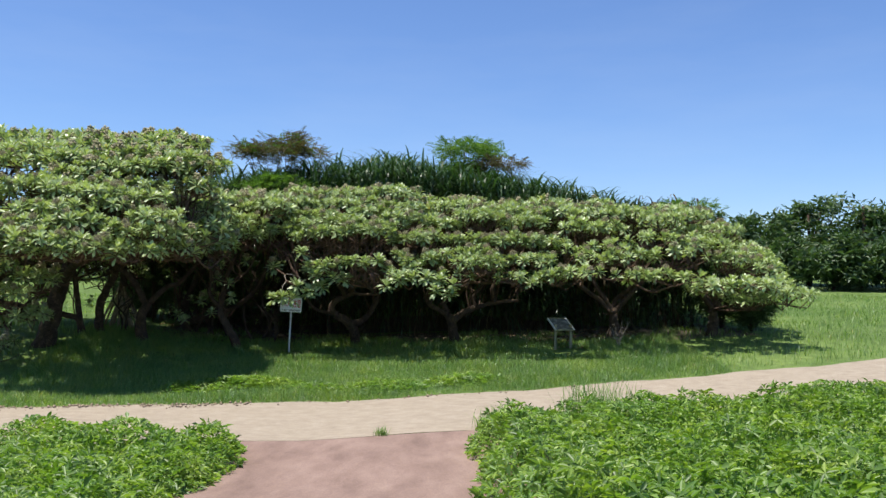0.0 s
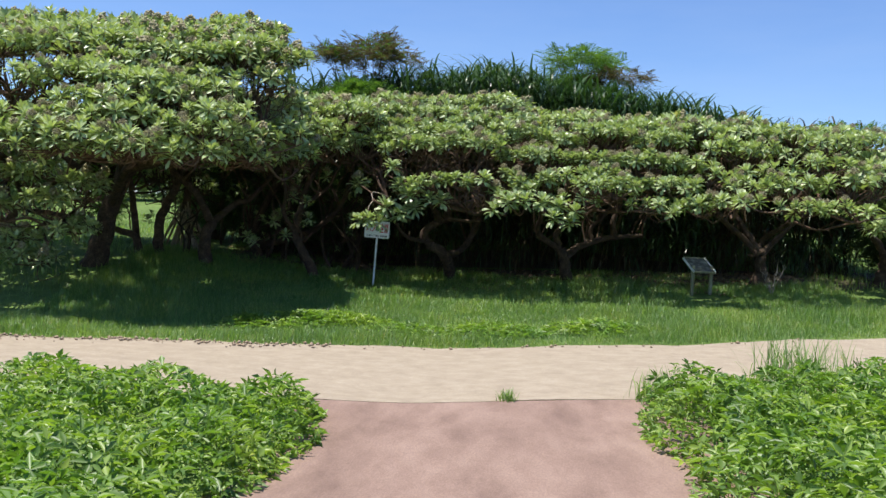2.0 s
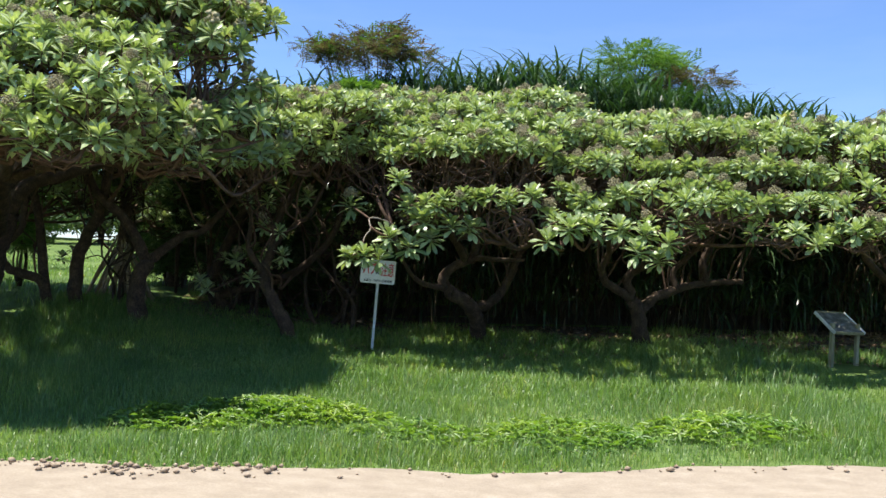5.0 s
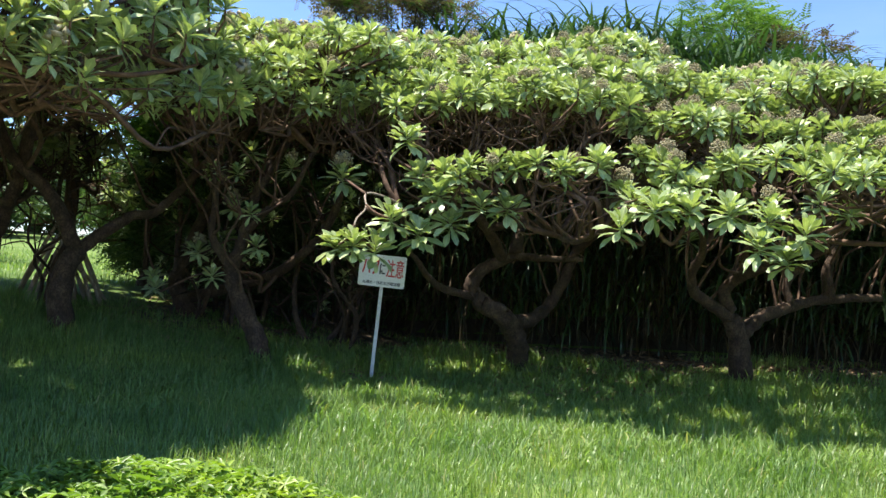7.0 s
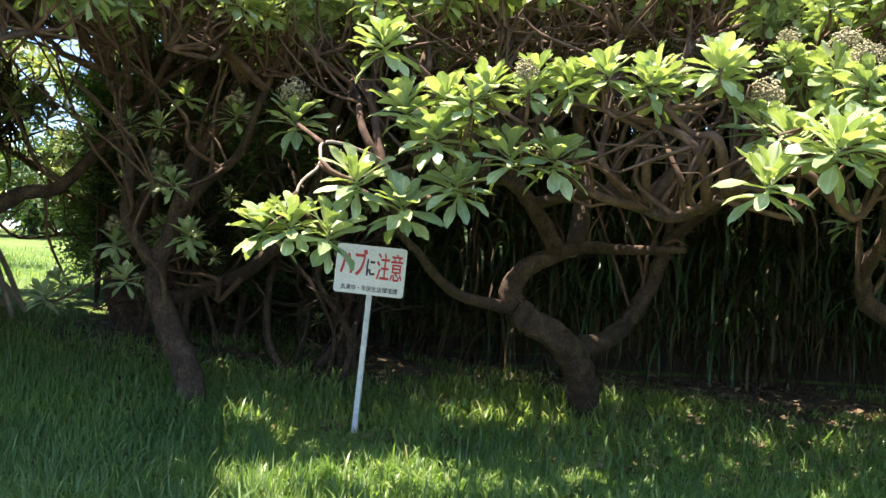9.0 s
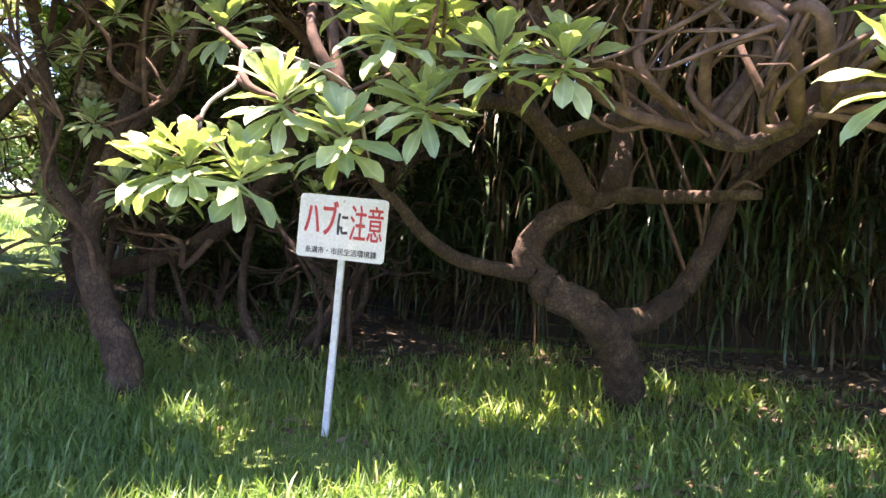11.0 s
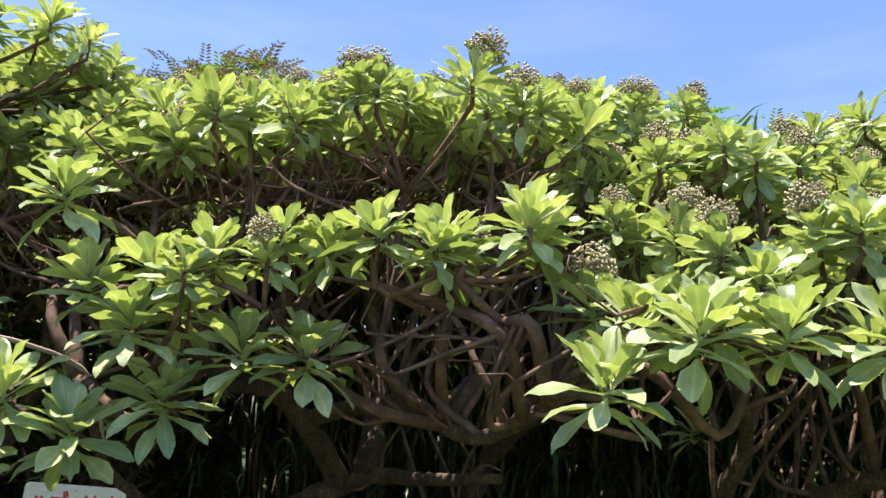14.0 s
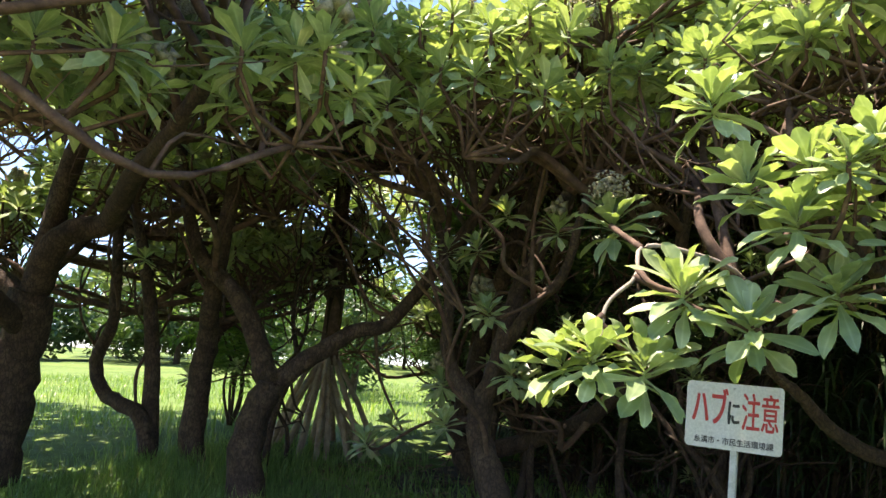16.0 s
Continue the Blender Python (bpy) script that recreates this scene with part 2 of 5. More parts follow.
def tube_arrays(points, radii, sides=8, wobble=0.0):
    """A tapering tube along points, closed at its ends, all triangles."""
    P = np.asarray(points, float)
    n = len(P)
    T = np.gradient(P, axis=0)
    T /= np.linalg.norm(T, axis=1)[:, None] + 1e-9
    ref = np.array([0.31, 0.87, 0.38])
    A = np.cross(T, ref)
    A /= np.linalg.norm(A, axis=1)[:, None] + 1e-9
    B = np.cross(T, A)
    a = np.linspace(0, 2 * np.pi, sides, endpoint=False)
    r = np.asarray(radii, float)[:, None] * (1 + wobble * rng.standard_normal((n, sides)))
    V = (P[:, None] + r[..., None] * (np.cos(a)[None, :, None] * A[:, None] + np.sin(a)[None, :, None] * B[:, None])).reshape(-1, 3)
    F = []
    for i in range(n - 1):
        for j in range(sides):
            q = (j + 1) % sides
            a0, b0, c0, d0 = i * sides + j, i * sides + q, (i + 1) * sides + q, (i + 1) * sides + j
            F += [(a0, b0, c0), (a0, c0, d0)]
    if sides <= 5:
        return V, np.array(F)
    V = np.vstack([V, P[:1], P[-1:]])
    for j in range(sides):
        q = (j + 1) % sides
        F += [(n * sides, q, j), (n * sides + 1, (n - 1) * sides + j, (n - 1) * sides + q)]
    return V, np.array(F)


def smooth_line(points, steps):
    """Catmull-Rom through the points."""
    P = np.asarray(points, float)
    P = np.vstack([2 * P[0] - P[1], P, 2 * P[-1] - P[-2]])
    out = []
    for i in range(1, len(P) - 2):
        for t in np.linspace(0, 1, steps, endpoint=False):
            a, b, c, d = P[i - 1:i + 3]
            out.append(0.5 * (2 * b + (c - a) * t + (2 * a - 5 * b + 4 * c - d) * t * t + (3 * b - a - 3 * c + d) * t ** 3))
    out.append(P[-2])
    return np.array(out)


def joined(pieces):
    V, F, k = [], [], 0
    for v, f in pieces:
        V.append(v)
        F.append(f + k)
        k += len(v)
    return np.vstack(V), np.vstack(F)


# ---- terrain ----
GY = np.array([-40, -10, 0, 5, 10, 14, 18, 21, 23.6, 25.6, 30, 36, 60, 120, 400.0])
GZ = np.array([1.6, 0.9, 0.45, 0.08, -0.28, -0.39, -0.3, -0.1, 0.1, 0.24, 0.36, 0.5, 1.8, 2.6, 2.6])


def ease(v):
    v = np.clip(v, 0, 1)
    return v * v * (3 - 2 * v)


def height(x, y):
    x, y = np.asarray(x, float), np.asarray(y, float)
    z = np.interp(y, GY, GZ) + 0.045 * np.clip(x, -2, 12) + 0.012 * np.clip(x - 12, 0, 60)
    z = z + np.clip(0.1 * (-4.5 - x), 0, 0.5) * ease((y - 18) / 6)
    # added mound, hidden under the cane, that blocks light and sky behind it
    z = z + 3.6 * ease(1.25 - np.hypot((x + 0.5) / 9.0, (y - 32.5) / 3.6))
    return z + 0.008 * np.sin(1.7 * x + 0.6 * y) * np.cos(1.3 * y - 0.4 * x)


def path_mid(x):
    return 0.2 * x + 0.006 * np.clip(x, 0, 40) ** 2


def grid_sheet(name, xs, ys, lift, material, label, category, shape=None):
    X, Y = np.meshgrid(xs, ys)
    if shape:
        X, Y = shape(X, Y)
    Z = height(X, Y) + lift
    nx, ny = len(xs), len(ys)
    i = (np.arange(ny - 1)[:, None] * nx + np.arange(nx - 1)[None]).ravel()
    F = np.stack([i, i + 1, i + nx + 1, i + nx], 1)
    ob = raw(name, np.stack([X, Y, Z], -1).reshape(-1, 3), F, material, smooth=True)
    return tagged(ob, label, category, kind="structure")


far = np.array([-800, -400, -200, -120, -80, -60, -45, -35])
grid_sheet("ground", np.concatenate([far, np.arange(-28, 28.1, 0.35), -far[::-1]]),
           np.concatenate([[-600, -300, -150, -80, -40, -20], np.arange(-10, 40.1, 0.35), [44, 50, 58, 70, 90, 120, 180, 300, 800]]), 0.0,
           TURF, "green turf sloping gently down to a path and up again", "ground")


def ragged(v, k, amount):
    return amount * (np.sin(v * 1.9 + k) + 0.6 * np.sin(v * 4.7 + 2 * k) + 0.4 * np.sin(v * 11.3 + 3 * k)) / 2


def concrete_shape(X, Y):
    edge = np.where(Y > 0.98, ragged(X, 1.0, 0.10), np.where(Y < 0.02, ragged(X, 2.0, 0.04), 0))
    return X, 13.82 + 3.85 * Y + path_mid(X) + edge


grid_sheet("path_concrete", np.arange(-40, 40.1, 0.25), np.linspace(0, 1, 15), 0.018, CONCRETE, "pale sandy concrete footpath crossing the grass", "path", concrete_shape)


def red_shape(X, Y):
    edge = np.where(X > 0.98, ragged(Y, 3.0, 0.08), np.where(X < 0.02, ragged(Y, 4.0, 0.08), 0))
    flare = 0.35 * ease((Y - 12.2) / 1.8)
    X = -2.85 - flare + (3.95 + 2 * flare) * X + edge
    return X, -14 + (Y + 14) / 27.95 * (27.82 + path_mid(X))


grid_sheet("path_red", np.linspace(0, 1, 13), np.arange(-14, 13.96, 0.215), 0.014, RED_PATH, "worn reddish brown paved path between weeds", "path", red_shape)


def litter_shape(X, Y):
    return X, 24.7 + 4.2 * Y + np.where(Y < 0.02, ragged(X, 5.0, 0.35), 0)


grid_sheet("soil_bed", np.arange(-8, 9.1, 0.3), np.linspace(0, 1, 14), 0.012, SOIL, "bare brown soil under the bushes", "soil", litter_shape)

# ---- leaf templates ----


def leaf_template(length, width, droop, fold, rows=((0.0, 0.16), (0.32, 0.62), (0.62, 1.0), (0.86, 0.78))):
    """A leaf that runs along +x from the origin, folded along its rib and drooping at the tip; triangles."""
    V, F = [], []
    for t, w in rows:
        x, z = length * t, -droop * length * t * t
        h = 0.5 * width * w
        V += [(x, -h, z + fold * h), (x, 0, z), (x, h, z + fold * h)]
    V.append((length, 0, -droop * length))
    k = len(rows)
    for i in range(k - 1):
        for j in (0, 1):
            a = 3 * i + j
            F += [(a, a + 3, a + 4), (a, a + 4, a + 1)]
    a = 3 * (k - 1)
    F += [(a, 3 * k, a + 1), (a + 1, 3 * k, a + 2)]
    return np.array(V, float), np.array(F)


def along(yaw, rise, roll=None):
    """Rotations that send +x to the heading yaw with the angle rise above the level."""
    n = len(yaw)
    cy, sy, cr, sr = np.cos(yaw), np.sin(yaw), np.cos(rise), np.sin(rise)
    z, o = np.zeros(n), np.ones(n)
    Rz = np.stack([cy, -sy, z, sy, cy, z, z, z, o], 1).reshape(n, 3, 3)
    Ry = np.stack([cr, z, -sr, z, o, z, sr, z, cr], 1).reshape(n, 3, 3)
    if roll is None:
        return Rz @ Ry
    c, s = np.cos(roll), np.sin(roll)
    Rx = np.stack([o, z, z, z, c, -s, z, s, c], 1).reshape(n, 3, 3)
    return Rz @ Ry @ Rx


def rosette_arrays(count, length, simple=False, fine=False):
    """A whorl of leaves: upright ones in the middle, spreading and hanging ones round them."""
    rows = ((0.0, 0.2), (0.6, 1.0)) if simple else ((0.0, 0.18), (0.4, 0.62), (0.73, 1.0))
    if fine:
        rows = ((0.0, 0.14), (0.26, 0.36), (0.48, 0.74), (0.68, 1.0), (0.85, 0.82), (0.95, 0.42))
    pieces = []
    for i in range(count):
        f = i / (count - 1)
        tv, tf = leaf_template(length * (0.52 + 0.55 * math.sin(math.pi * min(1, 0.15 + 0.6 * f))) * rng.uniform(0.86, 1.14),
                               length * rng.uniform(0.3, 0.385), rng.uniform(0.02, 0.3) + 0.12 * (f > 0.6), rng.uniform(0.1, 0.42), rows)
        if fine:
            tv[:, 2] += rng.normal(0, 0.026 * length, len(tv))
            tv[:, 1] *= 1 + rng.normal(0, 0.11, len(tv))
        yaw = np.array([i * 2.39996 + rng.uniform(-0.3, 0.3)])
        rise = np.array([radians(64 - 62 * f - 30 * f ** 4 + rng.uniform(-12, 12))])
        v, q = scatter(tv, tf, along(yaw, rise, np.array([rng.uniform(-0.35, 0.35)])), np.array([[0, 0, 0.02 - 0.09 * f]]), np.ones(1))
        pieces.append((v, q))
    return joined(pieces)


ROSETTES = [rosette_arrays(c, 0.2) for c in (19, 20, 21, 22, 23)]
ROSETTES_FINE = [rosette_arrays(c, 0.186, False, True) for c in (24, 25, 26, 27, 28)]
ROSETTES_FAR = [rosette_arrays(c, 0.25, True) for c in (11, 12, 13)]


def flower_arrays(n=220):
    """A knobbly seed head: small beads crowded on a ragged dome."""
    bead_v = np.array([(1, 1, 1), (1, -1, -1), (-1, 1, -1), (-1, -1, 1)], float) * 0.75
    bead_f = np.array([(0, 1, 2), (0, 3, 1), (0, 2, 3), (1, 3, 2)])
    i = np.arange(n) + 0.5
    ph, th = np.arccos(1 - 1.1 * i / n), 2.39996 * i
    r = 0.07 * rng.uniform(0.45, 1.15, n)
    at = np.stack([r * np.sin(ph) * np.cos(th), r * np.sin(ph) * np.sin(th), 0.07 + 1.15 * r * np.cos(ph)], 1)
    return joined([scatter(bead_v, bead_f, turns(th, ph), at, rng.uniform(0.4, 0.62, n) * 0.21 / math.sqrt(n)), tube_arrays([(0, 0, 0), (0, 0, 0.13)], [0.009, 0.006], 4)])


FLOWERS = [flower_arrays() for _ in range(3)]
FAR_FLOWER = flower_arrays(10)


def mark_ribs(ob, rows):
    """Stores how far each vertex of a leaf lies from its midrib: 0 on it, 1 on the margin."""
    me = ob.data
    one = np.array([1.0, 0.0, 1.0] * rows + [0.6], np.float32)
    me.attributes.new("rib", "FLOAT", "POINT").data.foreach_set("value", np.tile(one, len(me.vertices) // len(one)))
    return ob


def data_mesh(name, arrays, material, rows=0):
    ob = raw(name, *arrays, material)
    if rows:
        mark_ribs(ob, rows)
    me = ob.data
    bpy.data.objects.remove(ob)
    return me


ROSETTE_MESHES = [data_mesh("leaf_rosette", a, HELIO, 3) for a in ROSETTES]
FINE_MESHES = [data_mesh("leaf_rosette", a, HELIO, 6) for a in ROSETTES_FINE]
FLOWER_MESHES = [data_mesh("seed_head", a, FLOWER) for a in FLOWERS]

# ---- tree heliotropes ----


def spread(rx, ry, gap):
    """Points over an ellipse at about the given spacing."""
    n = max(3, int(math.pi * rx * ry / (gap * gap)))
    i = np.arange(n) + 0.5
    r, a = np.sqrt(i / n), 2.39996 * i + rng.uniform(0, 6.28)
    return np.stack([rx * r * np.cos(a), ry * r * np.sin(a)], 1) + rng.normal(0, gap * 0.2, (n, 2)), r


def heliotrope(label, base, stems, pads, singles=(), gap=0.28, near=300, bare=0.08, thin=0.03, fine=0, fan=0, rich=False, group="tree heliotropes along the path"):
    """A spreading tree heliotrope. stems: lines with (points, radius at the start, radius at the end);
    pads: flat leafy domes (x, y, z, rx, ry); singles: lone rosettes (x, y, z, lean) at the end of a twig."""
    root = empty("heliotrope_tree", base, label, "tree", group)
    off = np.array(base, float)
    lines, ends, slim, boughs = [], [], [], []
    for k, (points, r0, r1) in enumerate(stems):
        P = smooth_line(points, 5)
        P[1:-1] += rng.normal(0, 0.12 * r1, (len(P) - 2, 3))
        radii = np.linspace(r0, r1, len(P))
        if k == 0:
            radii *= 1 + 0.3 * np.exp(-np.arange(len(P)) / 2.0)
        V, F = tube_arrays(P - off, radii, 9, 0.035)
        raw("trunk" if k == 0 else "limb", V, F, BARK if r0 > 0.026 else PALE_TWIG, root, True)
        if r1 > 0.024:
            lines.append(P)
        if k and r1 > 0.027:
            boughs.append(P[len(P) // 4:])
        (ends if r0 > 0.026 else slim).append(P[len(P) // 2:])
    nodes = np.vstack(ends)
    twigs, at, tilt, yaw, big = [], [], [], [], []
    for x, y, z, rx, ry in pads:
        xy, r = spread(rx, ry, gap)
        joint = np.array([x, y + 0.1, z - 0.42]) + rng.normal(0, 0.08, 3)
        d = np.linalg.norm((nodes - joint) * [1, 1, 0.7], axis=1) + 1.5 * np.maximum(nodes[:, 2] - joint[2], 0)
        near_node = nodes[np.argmin(d)]
        joint[2] = max(joint[2], min(near_node[2] - 0.04, z - 0.1))
        gapv = joint - near_node
        P = smooth_line([near_node, near_node + 0.35 * gapv + rng.normal(0, 0.13, 3), near_node + 0.7 * gapv + rng.normal(0, 0.11, 3) + [0, 0, -0.05], joint], 4)
        twigs.append(tube_arrays(P - off, np.linspace(0.034, 0.018, len(P)), 6, 0.08))
        for _ in range(4):
            q = P[rng.integers(2, len(P))]
            e = np.array([x + rng.uniform(-0.8, 0.8) * rx, y + rng.uniform(-0.8, 0.8) * ry, z - rng.uniform(0.15, 0.4)])
            Q = smooth_line([q, q * 0.6 + e * 0.4 + rng.normal(0, 0.12, 3), q * 0.3 + e * 0.7 + rng.normal(0, 0.12, 3), e], 3)
            twigs.append(tube_arrays(Q - off, np.linspace(0.013, 0.003, len(Q)), 4, 0.06))
        for (dx, dy), rr in zip(xy, r):
            if rng.uniform() < thin:
                continue
            p = np.array([x + dx, y + dy, z - 0.13 * rr * rr + rng.normal(0, 0.035)])
            at.append(p)
            tilt.append(0.5 * rr + rng.normal(0, 0.12))
            yaw.append(math.atan2(dy, dx) + rng.normal(0, 0.2))
            m = joint * 0.5 + p * 0.5 + np.array([0, 0, -0.1]) + rng.normal(0, 0.07, 3)
            P = np.array([joint, m, p + [0, 0, -0.12], p])
            twigs.append(tube_arrays(P - off, (0.017, 0.013, 0.012, 0.012), 4, 0.06))
    for x, y, z, lean, way in singles:
        p = np.array([x, y, z])
        big.append(len(at))
        at.append(p)
        tilt.append(lean)
        yaw.append(way)
        held = np.vstack(ends + slim)
        n0 = held[np.argmin(np.linalg.norm(held - p - [0, 0.2, 0.15], axis=1))]
        far = min(1.0, float(np.linalg.norm(n0 - p)) / 0.9)
        P = smooth_line([n0, (n0 + p) / 2 + far * (rng.normal(0, 0.1, 3) + [0, 0, 0.05]), p + far * np.array([0.02, 0.12, -0.05]), p], 4)
        twigs.append(tube_arrays(P - off, np.linspace(0.017, 0.009, len(P)), 5, 0.08))
    # crooked boughs that fan out from the limbs into the crown
    low = np.vstack(boughs)
    low = low[low[:, 2] < 2.8]
    for _ in range(fan):
        x, y, z, rx, ry = pads[rng.integers(len(pads))]
        tip = np.array([x + rng.uniform(-0.7, 0.7) * rx, y + rng.uniform(-0.4, 0.8) * ry, z - rng.uniform(0.28, 0.5)])
        if len(low) < 8:
            break
        pick = rng.integers(len(low))
        for _ in range(12):
            a = low[pick]
            if np.linalg.norm(tip[:2] - a[:2]) < 1.5 and tip[2] > a[2] + 0.15 + 0.55 * np.linalg.norm(tip[:2] - a[:2]):
                break
            pick = rng.integers(len(low))
        else:
            continue
        low = np.delete(low, pick, 0)
        m = a * 0.45 + tip * 0.55 + rng.normal(0, 0.1, 3)
        P = smooth_line([a, a * 0.72 + m * 0.28 + rng.normal(0, 0.09, 3), a * 0.3 + m * 0.7 + rng.normal(0, 0.09, 3), m], 4)
        twigs.append(tube_arrays(P - off, np.linspace(0.02, 0.012, len(P)), 5, 0.09))
        for _ in range(3):
            e = tip + rng.normal(0, 0.26, 3) * [1, 1, 0.25]
            Q = smooth_line([m, m * 0.65 + e * 0.35 + rng.normal(0, 0.09, 3), m * 0.3 + e * 0.7 + rng.normal(0, 0.08, 3), e], 3)
            twigs.append(tube_arrays(Q - off, np.linspace(0.013, 0.006, len(Q)), 4, 0.09))
            for _ in range(3):
                b = Q[rng.integers(2, len(Q))]
                d = rng.normal(0, 1, 3)
                d[2] = 0.4 * abs(d[2])
                d *= rng.uniform(0.1, 0.32) / np.linalg.norm(d)
                twigs.append(tube_arrays(np.array([b, b + 0.5 * d + rng.normal(0, 0.03, 3), b + d]) - off, (0.006, 0.005, 0.003), 4, 0.06))
    # bare side shoots along the limbs
    for P in lines:
        for _ in range(int(len(P) * bare * 2)):
            a = P[rng.integers(len(P) // 2, len(P))]
            d = rng.normal(0, 1, 3)
            d[2] = abs(d[2]) * 0.8
            d *= rng.uniform(0.15, 0.45) / np.linalg.norm(d)
            Q = smooth_line([a, a + d * 0.5 + rng.normal(0, 0.03, 3), a + d], 3)
            twigs.append(tube_arrays(Q - off, np.linspace(0.014, 0.005, len(Q)), 5, 0.05))
    tagged(raw("twig_work", *joined(twigs), TWIG, root, True), kind="stuff")
    at, tilt, yaw = np.array(at), np.array(tilt), np.array(yaw)
    twist = rng.uniform(0, 6.28, len(at))
    R = turns(yaw, tilt, twist)
    size = rng.uniform(0.8, 1.18, len(at))
    size[big] = rng.uniform(1.12, 1.34, len(big)) if fine > 100 else rng.uniform(0.7, 0.95, len(big))
    order = np.argsort(at[:, 1] - 0.25 * at[:, 2])
    bloom = rng.uniform(size=len(at)) < 0.3
    for k, i in enumerate(order[:near]):
        m = Matrix(R[i]).to_4x4() @ Matrix.Scale(size[i], 4)
        m.translation = at[i] - off
        ob = new("leaf_rosette", (FINE_MESHES if k < fine else ROSETTE_MESHES)[i % 5])
        ob.parent, ob.matrix_local = root, m
        if bloom[i] and at[i][2] > 2.2:
            fl = new("seed_head", FLOWER_MESHES[i % 3])
            fl.parent, fl.matrix_local = root, m @ Matrix.Translation((0, 0, 0.035)) @ Matrix.Scale(1.15, 4)
    rest = order[near:]
    if len(rest):
        pieces = []
        kinds = ROSETTES if rich else ROSETTES_FAR
        for k in range(len(kinds)):
            s = rest[k::len(kinds)]
            if len(s):
                pieces.append(scatter(*kinds[k], R[s], at[s] - off, size[s] * 1.05))
        tagged(mark_ribs(raw("crown", *joined(pieces), HELIO, root), 3 if rich else 2), kind="stuff")
        s = rest[bloom[rest]]
        if len(s) and near > 100:
            tagged(raw("bloom", *scatter(*FAR_FLOWER, R[s], at[s] - off + [0, 0, 0.05], size[s] * 1.2), FLOWER, root), kind="stuff")
    return root


def pad_rows(x0, x1, rows, step=1.05, top=lambda x: 1.0, wide=1.0):
    """Staggered rows of pads: rows hold y, z, the depth of a pad and, where it differs, the row's end in x."""
    out = []
    for k, (y, z, ry, *end) in enumerate(rows):
        x = x0 + (0.5 * step if k % 2 else 0.2 * step)
        while x < (end[0] if end else x1):
            f = top(x)
            out.append((x + rng.normal(0, 0.15), y + rng.normal(0, 0.14), 1.4 + (z - 1.4) * f + rng.normal(0, 0.1), wide * rng.uniform(0.55, 0.78), ry * rng.uniform(0.85, 1.15)))
            x += step * rng.uniform(0.85, 1.15)
    return out


# the last two rows are added to keep sun off the soil behind
RIGHT = [(23.0, 3.3, 0.4), (23.9, 3.75, 0.5), (24.8, 4.12, 0.58), (25.7, 4.4, 0.68), (26.6, 4.4, 0.7), (27.5, 4.25, 0.8), (28.3, 4.0, 0.6)]
FRONT = [(21.75, 2.36, 0.32), (22.4, 2.85, 0.38)]


def fall(x):
    return float(np.interp(x, [-4, -1.6, -0.4, 3, 6.8, 8.4, 9.6], [1.05, 1.06, 0.98, 0.97, 0.95, 0.7, 0.42]))


STEMS_A = [
    ([(-2.5, 25.5, 0.1), (-2.44, 25.0, 0.4), (-2.5, 24.8, 0.65), (-2.62, 24.5, 0.85), (-2.83, 24.4, 0.98), (-3.01, 24.4, 1.08)], 0.14, 0.115),
    ([(-3.01, 24.4, 1.08), (-3.21, 24.2, 1.12), (-3.4, 23.9, 1.18), (-3.52, 23.6, 1.32), (-3.6, 23.4, 1.47), (-3.7, 23.2, 1.63), (-3.75, 22.9, 2.0)], 0.055, 0.02),
    ([(-3.01, 24.4, 1.08), (-3.06, 24.4, 1.26), (-2.94, 24.4, 1.43), (-2.69, 24.4, 1.57), (-2.48, 24.4, 1.64), (-2.12, 24.0, 1.62), (-1.69, 23.6, 1.63)], 0.11, 0.027),
    ([(-2.69, 24.4, 1.59), (-2.84, 24.0, 1.89), (-2.99, 23.7, 2.07), (-3.16, 23.3, 2.07), (-3.3, 22.8, 2.3)], 0.075, 0.03),
    ([(-2.54, 24.4, 1.64), (-2.55, 24.8, 2.02), (-2.56, 25.0, 2.44), (-2.72, 25.3, 3.03), (-2.7, 25.5, 3.6)], 0.09, 0.04),
    ([(-2.84, 24.0, 1.95), (-2.44, 23.5, 1.98), (-2.15, 23.1, 1.96), (-1.86, 22.75, 1.79), (-1.67, 22.5, 1.81), (-1.51, 22.3, 1.9)], 0.05, 0.028),
    ([(-3.7, 23.2, 1.63), (-3.72, 22.95, 2.02), (-3.9, 22.6, 2.13), (-4.03, 22.42, 2.12), (-3.98, 22.28, 1.96), (-4.04, 22.12, 1.8), (-4.0, 22.02, 1.57)], 0.013, 0.009),
    ([(-2.52, 24.8, 0.76), (-2.32, 25.2, 0.83), (-2.12, 25.7, 1.02), (-1.96, 25.9, 1.34), (-1.87, 26.0, 1.61), (-1.8, 26.0, 1.79), (-1.61, 25.8, 2.0), (-1.26, 25.5, 2.3), (-1.0, 25.2, 2.9)], 0.1, 0.05),
]
